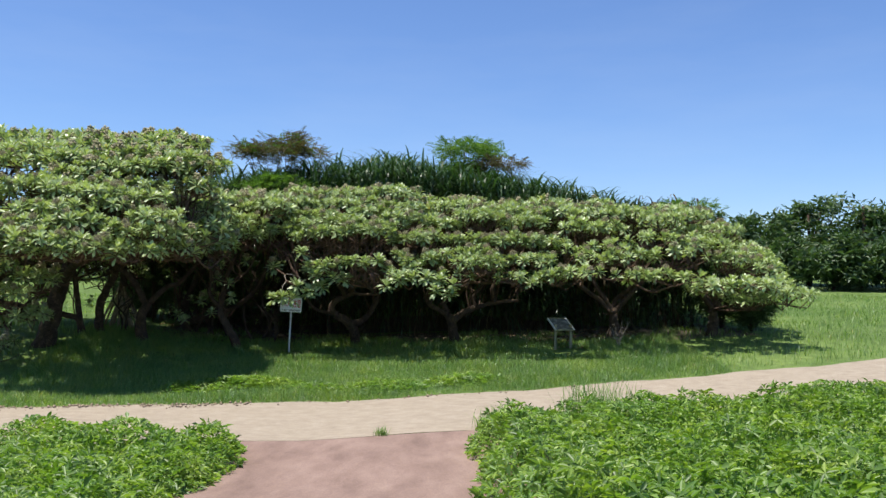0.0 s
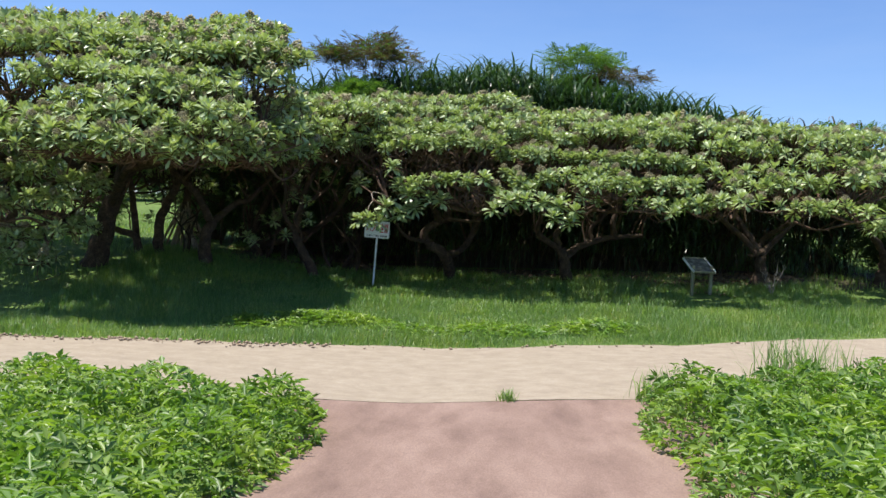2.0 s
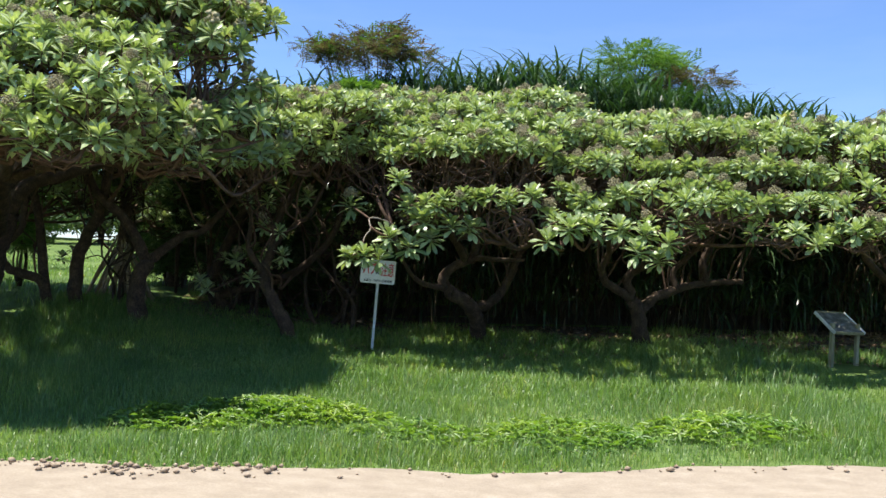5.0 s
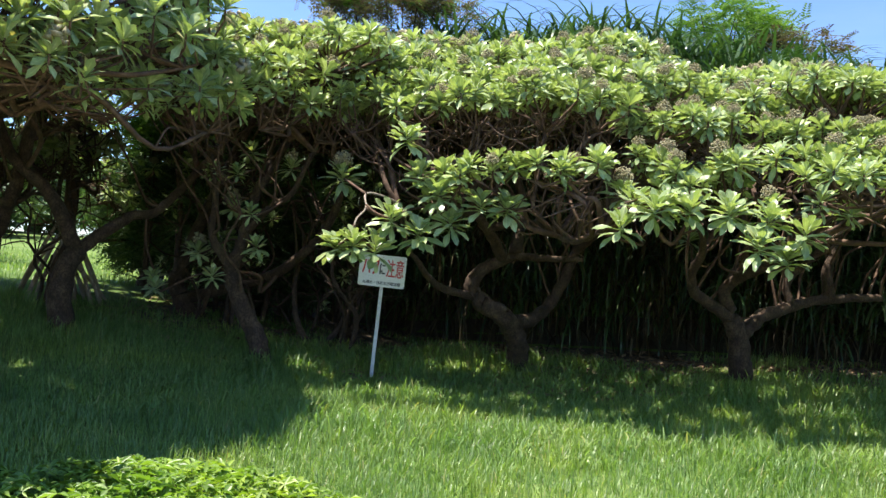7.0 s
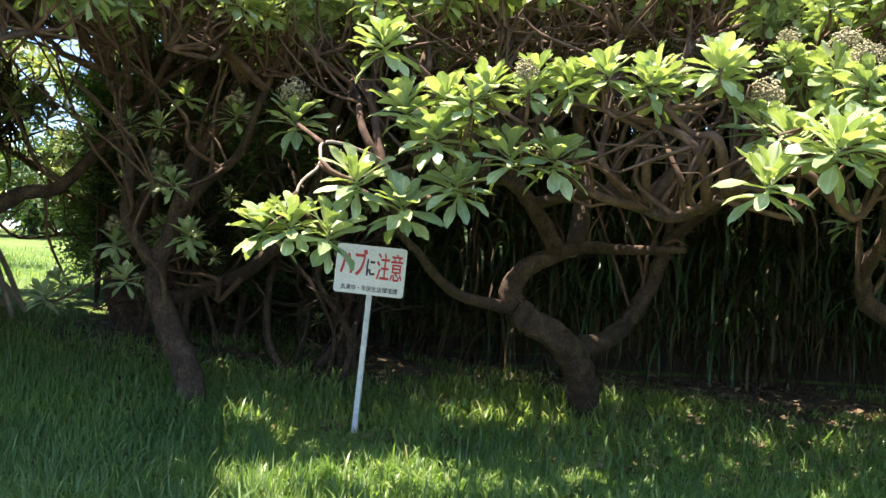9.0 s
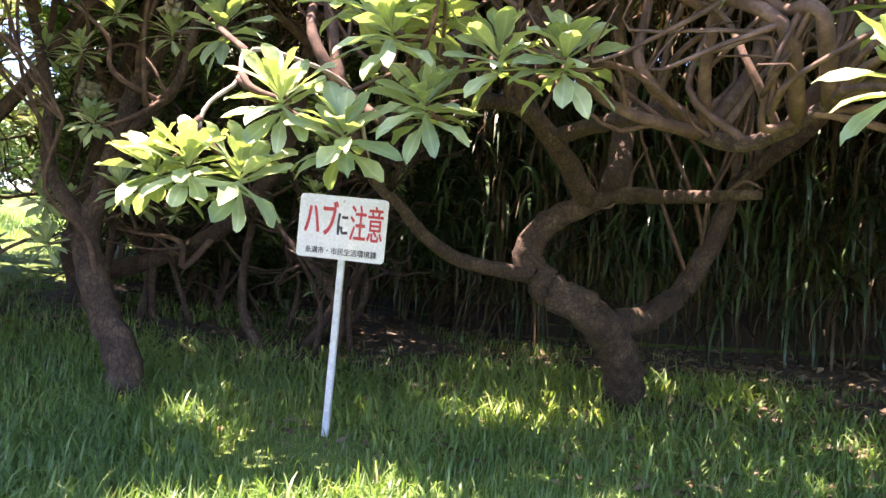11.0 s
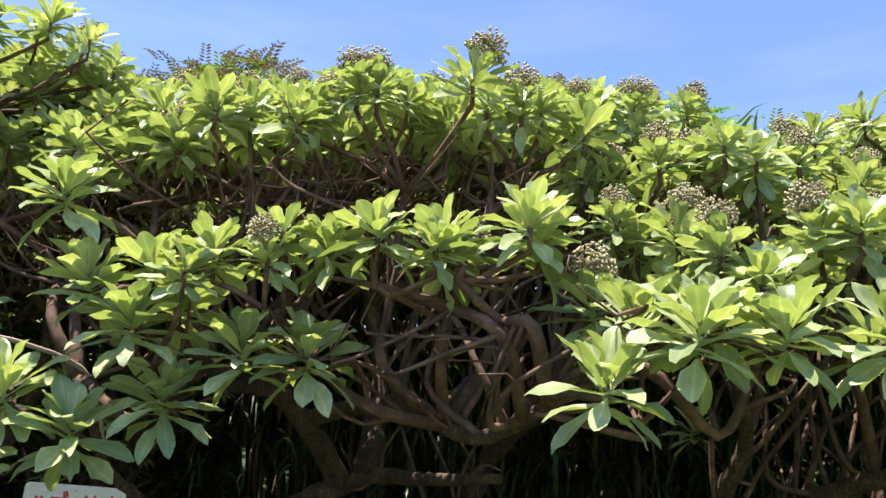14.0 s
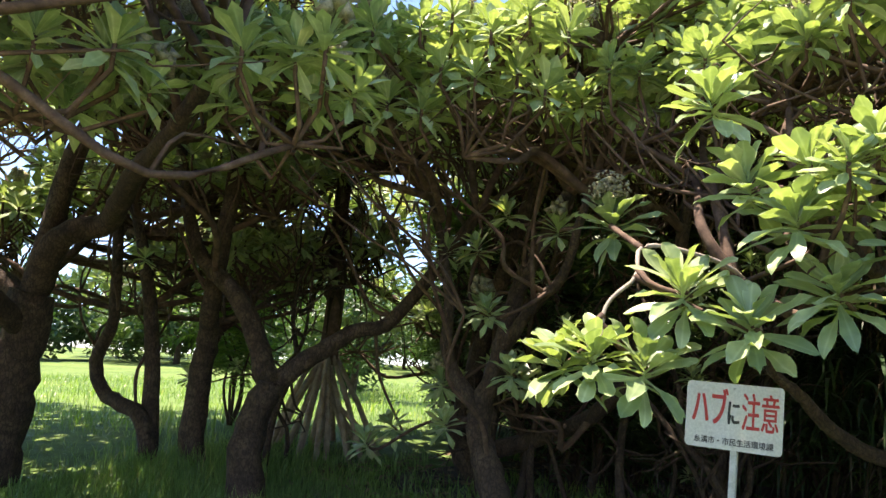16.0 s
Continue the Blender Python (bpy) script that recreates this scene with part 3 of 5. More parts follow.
PADS_A = pad_rows(-4.6, -0.6, RIGHT[1:], top=fall) + [
    (-4.3, 23.1, 3.35, 0.42, 0.32), (-3.55, 22.85, 3.3, 0.45, 0.32), (-2.9, 22.7, 3.38, 0.5, 0.34), (-2.25, 22.65, 3.42, 0.5, 0.34), (-1.65, 22.75, 3.38, 0.45, 0.32),
    (-3.5, 23.35, 3.58, 0.65, 0.38), (-2.45, 23.3, 3.66, 0.65, 0.38), (-1.55, 23.35, 3.55, 0.55, 0.38), (-0.85, 23.0, 3.2, 0.55, 0.36),
    (-2.65, 22.2, 2.54, 0.34, 0.22), (-2.1, 22.12, 2.58, 0.38, 0.24), (-1.65, 22.08, 2.6, 0.34, 0.24), (-1.2, 22.5, 2.74, 0.34, 0.24), (-3.1, 22.2, 2.42, 0.3, 0.2), (-0.75, 22.3, 2.5, 0.34, 0.24)]
SINGLES_A = [(-3.57, 22.15, 2.72, 0.25, -1.5), (-3.18, 22.1, 2.15, 0.3, -1.6), (-3.66, 22.1, 1.87, 0.3, -1.6), (-3.36, 22.1, 1.72, 0.45, -1.5), (-3.4, 22.15, 2.32, 0.3, -2.2),
             (-4.2, 22.02, 1.55, 0.2, -2.2), (-4.0, 21.95, 1.57, 0.15, -1.5), (-3.78, 22.02, 1.53, 0.3, -0.8), (-4.41, 22.8, 2.34, 0.3, -1.6),
             (-2.75, 22.2, 2.06, 0.3, -1.5), (-2.49, 22.24, 2.07, 0.35, -1.4), (-3.05, 22.2, 1.86, 0.5, -1.4),
             (-1.36, 21.66, 1.9, 0.4, -1.57), (-1.06, 21.62, 2.08, 0.3, -1.4), (-1.22, 21.85, 2.14, 0.25, -1.5), (-1.34, 22.2, 2.28, 0.2, -1.7), (-0.95, 21.85, 2.16, 0.25, -1.2), (-0.72, 21.78, 2.12, 0.3, -1.4)]
heliotrope("tree heliotrope with a twisted brown trunk and pale green leaf whorls", (-2.5, 25.5, float(height(-2.5, 25.5))), STEMS_A, PADS_A, SINGLES_A, gap=0.242, thin=0.05, fine=250, fan=75)

STEMS_B = [
    ([(0.45, 25.2, 0.2), (0.37, 24.9, 0.47), (0.31, 24.8, 0.84), (0.18, 24.7, 1.07)], 0.16, 0.11),
    ([(0.18, 24.7, 1.07), (-0.01, 24.6, 1.18), (-0.3, 24.4, 1.35), (-0.38, 24.2, 1.56), (-0.32, 24.0, 1.77), (-0.32, 23.8, 1.92), (-0.5, 23.3, 2.3)], 0.085, 0.035),
    ([(0.18, 24.7, 1.15), (0.07, 24.6, 1.38), (0.17, 24.5, 1.54), (0.32, 24.2, 1.65), (0.55, 23.9, 1.76), (0.65, 23.6, 1.89), (0.66, 23.3, 1.95), (0.9, 22.8, 2.3)], 0.085, 0.03),
    ([(0.35, 24.8, 0.88), (0.61, 25.0, 1.12), (0.97, 25.2, 1.26), (1.32, 25.4, 1.37), (1.79, 25.6, 1.44), (2.28, 25.8, 1.47)], 0.1, 0.05),
    ([(1.0, 25.2, 1.27), (0.95, 25.2, 1.6), (1.2, 25.1, 1.9), (1.6, 24.6, 2.5)], 0.06, 0.035),
    ([(1.55, 25.5, 1.4), (1.5, 25.5, 1.8), (1.6, 25.6, 2.2), (1.5, 25.9, 3.2)], 0.08, 0.04),
]
PADS_B = pad_rows(-0.6, 3.2, RIGHT, top=fall) + pad_rows(0.7, 3.4, FRONT, top=fall) + [
    (-0.35, 22.95, 2.66, 0.4, 0.3), (-0.3, 22.4, 2.74, 0.3, 0.24), (0.35, 22.5, 2.8, 0.5, 0.32), (0.4, 22.0, 2.3, 0.36, 0.24)]
SINGLES_B = [(-0.37, 21.75, 2.11, 0.25, -1.6), (-0.13, 21.5, 1.8, 0.4, -1.5), (0.22, 21.95, 1.72, 0.4, -1.4), (-0.27, 22.2, 2.16, 0.25, -1.5), (-0.05, 21.6, 2.05, 0.25, -1.3),
             (0.3, 21.7, 1.95, 0.3, -1.2), (-0.34, 25.05, 2.05, 0.3, -1.6)]
heliotrope("low spreading tree heliotrope with a forked trunk and layered leaves", (0.45, 25.2, float(height(0.45, 25.2))), STEMS_B, PADS_B, SINGLES_B, gap=0.242, thin=0.05, fine=220, fan=65)


def plain_stems(x, y, spread_x, top, lean=0.0):
    """A short trunk that forks into winding limbs."""
    z = float(height(x, y))
    fork = (x + lean * 0.4, y - 0.2, z + 0.75)
    out = [([(x, y, z - 0.1), (x + 0.06, y - 0.05, z + 0.35), fork], 0.17, 0.11)]
    for k, s in enumerate((-1.0, -0.45, 0.35, 1.0)):
        e = (x + s * spread_x + rng.normal(0, 0.15), y + (-1.6, 0.9, -1.3, 0.6)[k], z + top * (0.75, 0.95, 0.85, 0.8)[k])
        m1 = (fork[0] + s * 0.25 * spread_x, fork[1] + rng.normal(0, 0.15), fork[2] + 0.15 * top)
        m2 = (fork[0] + s * 0.7 * spread_x + rng.normal(0, 0.1), (fork[1] + e[1]) / 2, fork[2] + 0.35 * top + rng.normal(0, 0.1))
        out.append(([fork, m1, m2, e], 0.085, 0.035))
    return out


heliotrope("tree heliotrope with a broad low crown beside the lawn", (4.9, 25.0, float(height(4.9, 25.0))), plain_stems(4.9, 25.0, 1.5, 2.6), pad_rows(3.2, 6.6, RIGHT, top=fall) + pad_rows(3.4, 6.6, FRONT, top=fall))
heliotrope("tree heliotrope whose leafy crown slopes down to the lawn", (7.8, 25.2, float(height(7.8, 25.2))), plain_stems(7.8, 25.2, 1.2, 2.2),
           pad_rows(6.6, 9.3, RIGHT, top=fall) + pad_rows(6.6, 9.0, [(22.3, 2.3, 0.5), (23.0, 1.9, 0.5)], top=fall) + [(9.2, 24.2, 2.2, 0.6, 0.6), (9.35, 25.3, 2.4, 0.6, 0.7), (9.0, 26.4, 2.6, 0.7, 0.7)])


def left_top(x):
    return float(np.interp(x, [-12, -7, -6.2, -5, -4.4], [1.0, 1.0, 0.95, 0.74, 0.6]))


LEFT = [(17.5, 2.8, 0.45, -7.4), (18.25, 3.2, 0.5, -6.0), (19.05, 3.95, 0.55, -5.9), (19.9, 4.6, 0.6, -5.65), (20.8, 5.05, 0.72, -5.7), (21.7, 5.35, 0.7, -5.8), (22.6, 5.6, 0.75, -6.6), (23.5, 5.7, 0.8, -7.3), (24.5, 5.6, 0.8, -8.0)]
FAR_LEFT = [row[:3] for row in LEFT]
STEMS_E = [
    ([(-10.0, 22.0, 0.1), (-9.87, 22.0, 0.74), (-9.73, 22.0, 1.33), (-9.58, 22.0, 1.92)], 0.24, 0.19),
    ([(-9.58, 22.0, 1.92), (-9.2, 22.0, 2.39), (-8.84, 22.2, 2.53), (-8.0, 21.9, 2.75), (-7.0, 21.6, 2.9), (-6.2, 21.4, 3.2)], 0.13, 0.05),
    ([(-9.58, 22.0, 1.92), (-9.3, 22.0, 2.8), (-8.6, 21.9, 3.5), (-8.1, 22.2, 4.4)], 0.12, 0.05),
    ([(-9.6, 22.0, 1.8), (-10.2, 21.6, 2.3), (-10.6, 21.0, 2.8)], 0.1, 0.05),
    ([(-9.65, 22.0, 1.6), (-9.0, 21.0, 2.1), (-8.2, 19.8, 2.45), (-7.4, 18.6, 2.5), (-7.0, 17.6, 2.7)], 0.11, 0.04),
    ([(-9.85, 22.0, 0.9), (-9.8, 21.3, 1.15), (-9.6, 20.6, 1.3), (-9.5, 19.9, 1.2)], 0.075, 0.03),
    ([(-9.85, 22.0, 1.0), (-10.3, 21.2, 1.3), (-10.7, 20.4, 1.4), (-11.0, 19.8, 1.5)], 0.07, 0.03),
    ([(-8.6, 20.4, 2.3), (-7.4, 20.1, 2.6), (-6.3, 19.6, 2.5), (-5.6, 19.2, 2.6)], 0.08, 0.03),
    ([(-8.9, 20.9, 2.2), (-8.7, 20.0, 3.0), (-8.4, 19.5, 3.8)], 0.08, 0.04),
]
heliotrope("tall tree heliotrope with a thick dark trunk and drooping leaves", (-10.0, 22.0, float(height(-10.0, 22.0))), STEMS_E, pad_rows(-9.0, -5.0, LEFT, 0.95, left_top, 1.25) + pad_rows(-9.2, -5.6, [(18.0, 2.75, 0.4, -6.0), (18.7, 3.5, 0.4, -5.9), (19.5, 4.25, 0.45, -6.0), (20.3, 4.8, 0.45, -6.2)], 0.85) + [(-5.7, 20.1, 4.25, 0.45, 0.45), (-5.9, 20.8, 4.75, 0.5, 0.5), (-6.35, 21.3, 5.05, 0.5, 0.5), (-6.5, 20.0, 4.6, 0.5, 0.45), (-7.2, 20.6, 4.95, 0.55, 0.5), (-5.35, 20.2, 3.3, 0.38, 0.42), (-5.3, 21.2, 2.95, 0.4, 0.42), (-5.4, 20.7, 3.75, 0.42, 0.45), (-5.9, 20.3, 2.8, 0.5, 0.45), (-5.75, 19.5, 3.1, 0.45, 0.42), (-6.6, 19.8, 2.8, 0.55, 0.45), (-7.4, 19.4, 2.75, 0.6, 0.45), (-5.9, 19.2, 2.75, 0.5, 0.45), (-7.0, 18.3, 2.75, 0.5, 0.4), (-9.3, 19.7, 1.2, 0.45, 0.4), (-9.6, 19.3, 1.75, 0.5, 0.4), (-10.2, 19.6, 1.0, 0.5, 0.4), (-10.5, 19.2, 1.6, 0.5, 0.4), (-9.9, 19.5, 0.6, 0.5, 0.4), (-10.9, 19.5, 0.8, 0.5, 0.4), (-9.2, 19.9, 2.1, 0.5, 0.4), (-11.2, 19.3, 2.0, 0.5, 0.4), (-10.3, 19.8, 2.2, 0.5, 0.4), (-7.6, 17.6, 2.65, 0.5, 0.4), (-8.6, 17.5, 2.6, 0.5, 0.4)], gap=0.25, thin=0.0, fan=45, rich=True)
STEMS_F = [
    ([(-7.92, 23.2, 0.2), (-7.97, 23.2, 0.86), (-7.87, 23.3, 1.29)], 0.15, 0.12),
    ([(-7.87, 23.3, 1.29), (-8.23, 23.2, 1.94), (-8.71, 23.0, 2.43), (-9.0, 22.9, 3.4)], 0.1, 0.05),
    ([(-7.94, 23.3, 1.24), (-7.7, 23.5, 1.49), (-7.49, 23.8, 1.76), (-7.16, 24.0, 1.93), (-6.5, 24.2, 2.8)], 0.09, 0.05),
    ([(-9.13, 23.5, 0.1), (-9.2, 23.5, 1.12), (-9.01, 23.4, 1.65), (-8.68, 23.2, 2.15), (-8.5, 23.2, 3.4)], 0.13, 0.07),
    ([(-9.49, 23.3, 0.2), (-9.64, 23.2, 0.87), (-10.13, 23.1, 1.04), (-10.25, 23.0, 1.37), (-9.85, 22.9, 1.81), (-9.8, 22.8, 2.9)], 0.09, 0.05),
    ([(-5.45, 23.6, 0.0), (-5.6, 23.65, 0.4), (-5.85, 23.7, 0.8), (-6.05, 23.8, 1.15), (-5.95, 23.9, 1.6), (-5.9, 24.0, 2.1), (-5.6, 24.2, 2.9)], 0.13, 0.055),
    ([(-6.05, 23.8, 1.2), (-6.3, 23.7, 1.6), (-6.25, 23.6, 2.1), (-6.4, 23.5, 2.8)], 0.06, 0.03),
    ([(-5.95, 23.9, 1.65), (-5.6, 23.8, 2.0), (-5.3, 23.7, 2.2), (-5.0, 23.5, 2.7)], 0.05, 0.028),
    ([(-9.6, 23.3, 0.5), (-9.72, 23.3, 1.4), (-9.85, 23.2, 2.29), (-10.2, 23.1, 3.2)], 0.09, 0.05),
]
heliotrope("tree heliotrope with several slender dark trunks", (-7.92, 23.2, float(height(-7.92, 23.2))), STEMS_F, pad_rows(-8.6, -4.6, [(21.9, 3.5, 0.5, -6.2), (22.7, 3.65, 0.55, -5.3), (23.5, 4.0, 0.65), (24.4, 4.3, 0.7), (25.3, 4.4, 0.7)], 0.9) + pad_rows(-11.5, -8.6, [(23.4, 3.3, 0.6), (24.3, 3.7, 0.65), (25.2, 4.0, 0.7), (24.0, 2.75, 0.5), (25.4, 2.9, 0.5)], 0.95) + [(-5.2, 22.5, 3.3, 0.4, 0.35), (-5.8, 22.5, 3.15, 0.35, 0.3)],
           [(-6.14, 23.9, 2.0, 0.4, -1.5), (-6.3, 23.6, 2.4, 0.4, -1.5), (-5.7, 23.4, 1.9, 0.4, -1.4), (-6.6, 24.0, 1.4, 0.4, -1.2), (-5.9, 23.8, 2.7, 0.4, -1.5), (-7.3, 24.2, 1.0, 0.5, -1.5), (-5.98, 23.58, 2.4, 0.3, -1.5), (-5.7, 23.7, 1.5, 0.4, -1.6), (-6.2, 23.6, 1.1, 0.4, -1.4), (-5.3, 23.6, 2.5, 0.3, -1.3), (-6.9, 23.5, 0.9, 0.4, -1.5)], gap=0.25, thin=0.0, fine=60, fan=30, rich=True)
STEMS_G = [
    ([(-7.0, 26.2, 0.2), (-7.11, 25.7, 0.3), (-7.45, 25.5, 0.6), (-7.62, 25.5, 0.95)], 0.16, 0.12),
    ([(-7.62, 25.5, 0.95), (-7.25, 25.3, 1.69), (-6.71, 25.0, 2.64), (-6.3, 25.0, 3.6)], 0.11, 0.05),
    ([(-7.4, 25.5, 0.7), (-6.6, 25.4, 0.95), (-5.9, 25.2, 1.2), (-5.2, 25.0, 1.9), (-4.9, 24.8, 2.9)], 0.09, 0.05),
]
heliotrope("shaded tree heliotrope with a leaning trunk", (-7.0, 26.2, float(height(-7.0, 26.2))), STEMS_G, pad_rows(-9.0, -4.6, [(26.2, 4.4, 0.7), (27.0, 4.4, 0.7), (27.8, 4.2, 0.7)], 0.9) + [(-6.6, 24.9, 1.6, 0.4, 0.3), (-4.9, 23.4, 3.3, 0.5, 0.4)], gap=0.27, thin=0.0, fan=20, rich=True)
heliotrope("tall tree heliotrope with a dense crown over open grass", (-12.2, 22.6, float(height(-12.2, 22.6))), plain_stems(-12.2, 22.6, 1.6, 3.4), pad_rows(-14.5, -9.0, FAR_LEFT, 1.0, wide=1.3) + pad_rows(-13.6, -10.4, [(22.3, 2.75, 0.5), (23.0, 3.2, 0.5), (21.6, 2.5, 0.45)]) + pad_rows(-14.5, -9.5, [(17.3, 2.5, 0.45), (25.2, 2.6, 0.5), (25.9, 3.2, 0.6), (26.6, 3.9, 0.7)]), gap=0.34)
# added tree out of view; its crown only shades the grass
heliotrope("unseen tree heliotrope added to shade the grove's end", (-16.0, 23.0, float(height(-16.0, 23.0))), plain_stems(-16.0, 23.0, 1.6, 3.4), pad_rows(-18.5, -14.5, FAR_LEFT, 1.0, wide=1.3), near=60, gap=0.4)
BEHIND = [(26.0, 2.1, 0.55), (26.5, 2.9, 0.6), (27.2, 3.7, 0.7), (28.2, 4.4, 0.8), (29.2, 4.6, 0.8)]
heliotrope("leafy tree heliotrope in the shade of the grove", (-9.6, 28.4, float(height(-9.6, 28.4))), plain_stems(-9.6, 28.4, 1.4, 2.8), pad_rows(-10.8, -7.4, [(y + 0.9, z, r) for y, z, r in BEHIND]), near=60, gap=0.4)

# ---- tall cane grass on an added mound ----


def blade_template(length, width, bend, rows=5, start=1.35):
    """A grass blade that rises from the origin towards +x at the angle start and bends over; triangles."""
    x = z = 0.0
    a, V, F = start, [], []
    for i in range(rows):
        w = width * 0.5 * (0.55 + 0.45 * min(1, 3 * i / rows)) * (1 - (i / rows) ** 2.2)
        V += [(x, -w, z), (x, w, z)]
        x, z = x + length / rows * math.cos(a), z + length / rows * math.sin(a)
        a -= bend / rows * (0.5 + i / rows)
    V.append((x, 0, z))
    for i in range(rows - 1):
        k = 2 * i
        F += [(k, k + 2, k + 3), (k, k + 3, k + 1)]
    k = 2 * (rows - 1)
    F.append((k, k + 2, k + 1))
    return np.array(V, float), np.array(F)


def clumps(x, y, k=1.0):
    return 0.5 + 0.25 * np.sin(1.9 * k * x + 1.1 * np.sin(1.3 * k * y)) + 0.25 * np.sin(2.3 * k * y + 1.7 * np.sin(0.9 * k * x))


def spins(yaw):
    return along(yaw, np.zeros(len(yaw)))


def cane_top(x):
    return np.interp(x, [-10, -9, -6.8, -3.6, -1.5, 1.25, 4.0, 6.2, 8.2, 9], [4.9, 5.4, 5.85, 6.3, 6.5, 6.0, 5.6, 5.05, 4.55, 3.8])


def cane_stand():
    root = empty("cane_grass_stand", (-0.5, 30.5, float(height(-0.5, 30.5))), "tall stand of dark green cane grass with hanging dead leaves", "tall grass", kind="stuff")
    off = np.array(root.location)
    live, dead, culms = [], [], []
    for bend, start in ((2.0, 1.25), (2.8, 1.1), (3.4, 1.3), (2.2, 1.35), (2.4, 0.8), (3.0, 0.5)):
        n = 3000
        x = rng.uniform(-9.6, 8.6, n)
        y = 28.3 + 4.6 * rng.uniform(0, 1, n) ** 1.5
        low, top = height(x, y), cane_top(x) - 0.10 * np.abs(y - 30.6) ** 1.6
        z = top - 0.6 - (top - low - 0.6) * rng.uniform(0, 1, n) ** 1.7 * 0.85
        tv, tf = blade_template(1.0, 0.054, bend, 5, start)
        live.append(scatter(tv, tf, spins(rng.uniform(0, 6.28, n)), np.stack([x, y, z], 1) - off, rng.uniform(0.7, 1.4, n)))
    for bend, start in ((3.6, 0.9), (3.0, 0.2), (2.4, -0.4)):
        n = 3400
        x = rng.uniform(-9.0, 8.6, n)
        y = 28.1 + 0.9 * rng.uniform(0, 1, n)
        z = 0.6 + 3.3 * rng.uniform(0, 1, n) ** 1.2
        y = y + 0.35 * np.sin(2.3 * x + 1.7 * np.sin(0.9 * x)) - 0.12 * z
        keep = rng.uniform(size=n) < 0.35 + 0.65 * clumps(x, z, 1.6)
        x, y, z = x[keep], y[keep], z[keep]
        n = len(x)
        tv, tf = blade_template(1.0, 0.024, bend, 5, start)
        piece = scatter(tv, tf, along(rng.normal(-1.57, 0.9, n), rng.normal(0, 0.4, n)), np.stack([x, y, z], 1) - off, rng.uniform(0.7, 1.5, n))
        dead.append(piece)
        n = 2200
        x = rng.uniform(-9.0, 8.6, n)
        dead.append(scatter(tv * [1, 1.6, 1], tf, along(rng.normal(-1.57, 0.9, n), rng.normal(0, 0.4, n)), np.stack([x, 28.5 + 1.3 * rng.uniform(0, 1, n), 2.5 + 1.9 * rng.uniform(0, 1, n)], 1) - off, rng.uniform(0.8, 1.5, n)))
        n = 620
        x = rng.uniform(-9.0, 8.6, n)
        z = 0.8 + 2.6 * rng.uniform(0, 1, n)
        live.append(scatter(tv * [1, 1.5, 1], tf, spins(rng.normal(-1.57, 0.7, n)), np.stack([x, 28.05 + 0.5 * rng.uniform(0, 1, n), z], 1) - off, rng.uniform(0.7, 1.4, n)))
    for width, bend, start in ((0.05, 3.2, 1.0), (0.042, 2.6, 0.7), (0.055, 3.6, 1.2)):
        n = 420
        x = rng.uniform(-5.2, 8.0, n)
        keep = clumps(x, 0 * x, 1.1) > 0.42
        x = x[keep]
        n = len(x)
        tv, tf = blade_template(1.0, width, bend, 7, start)
        live.append(scatter(tv, tf, spins(rng.normal(-1.57, 0.8, n)), np.stack([x, 27.75 + 0.5 * rng.uniform(0, 1, n), 0.9 + 1.9 * rng.uniform(0, 1, n)], 1) - off, rng.uniform(0.9, 1.7, n)))
    for x in np.arange(-9, 8.4, 0.34):
        for y in (28.7 + rng.uniform(0, 0.5), 29.6 + rng.uniform(0, 0.8)):
            xx, z = x + rng.normal(0, 0.06), float(height(x, y))
            lean = rng.normal(0, 0.25, 2)
            culms.append(tube_arrays(np.array([(xx, y, z - 0.05), (xx + 0.4 * lean[0], y + 0.3 * lean[1], z + 1.6), (xx + lean[0], y + lean[1], z + 3.0)]) - off, (0.014, 0.012, 0.008), 4))
    tagged(raw("green_blades", *joined(live), CANE, root), kind="stuff")
    tagged(raw("dead_leaves", *joined(dead), DRY, root), "dry brown hanging leaves", kind="stuff")
    tagged(raw("culms", *joined(culms), DRY, root), kind="stuff")


cane_stand()

# ---- feathery shrubs ----


def frond_template(pairs=6, length=0.3, leaflet=0.075):
    V, F = [], []
    for i in range(pairs):
        x, z = length * (0.15 + 0.85 * i / pairs), -0.25 * length * (i / pairs) ** 2
        l = leaflet * (1 - 0.35 * i / pairs)
        for s in (-1, 1):
            k = len(V)
            V += [(x, 0, z), (x + 0.022, s * l * 0.5, z + 0.006), (x + 0.03, s * l, z - 0.012), (x - 0.006, s * l * 0.5, z)]
            F += [(k, k + 1, k + 2), (k, k + 2, k + 3)]
    return np.array(V, float), np.array(F)


FROND = frond_template()


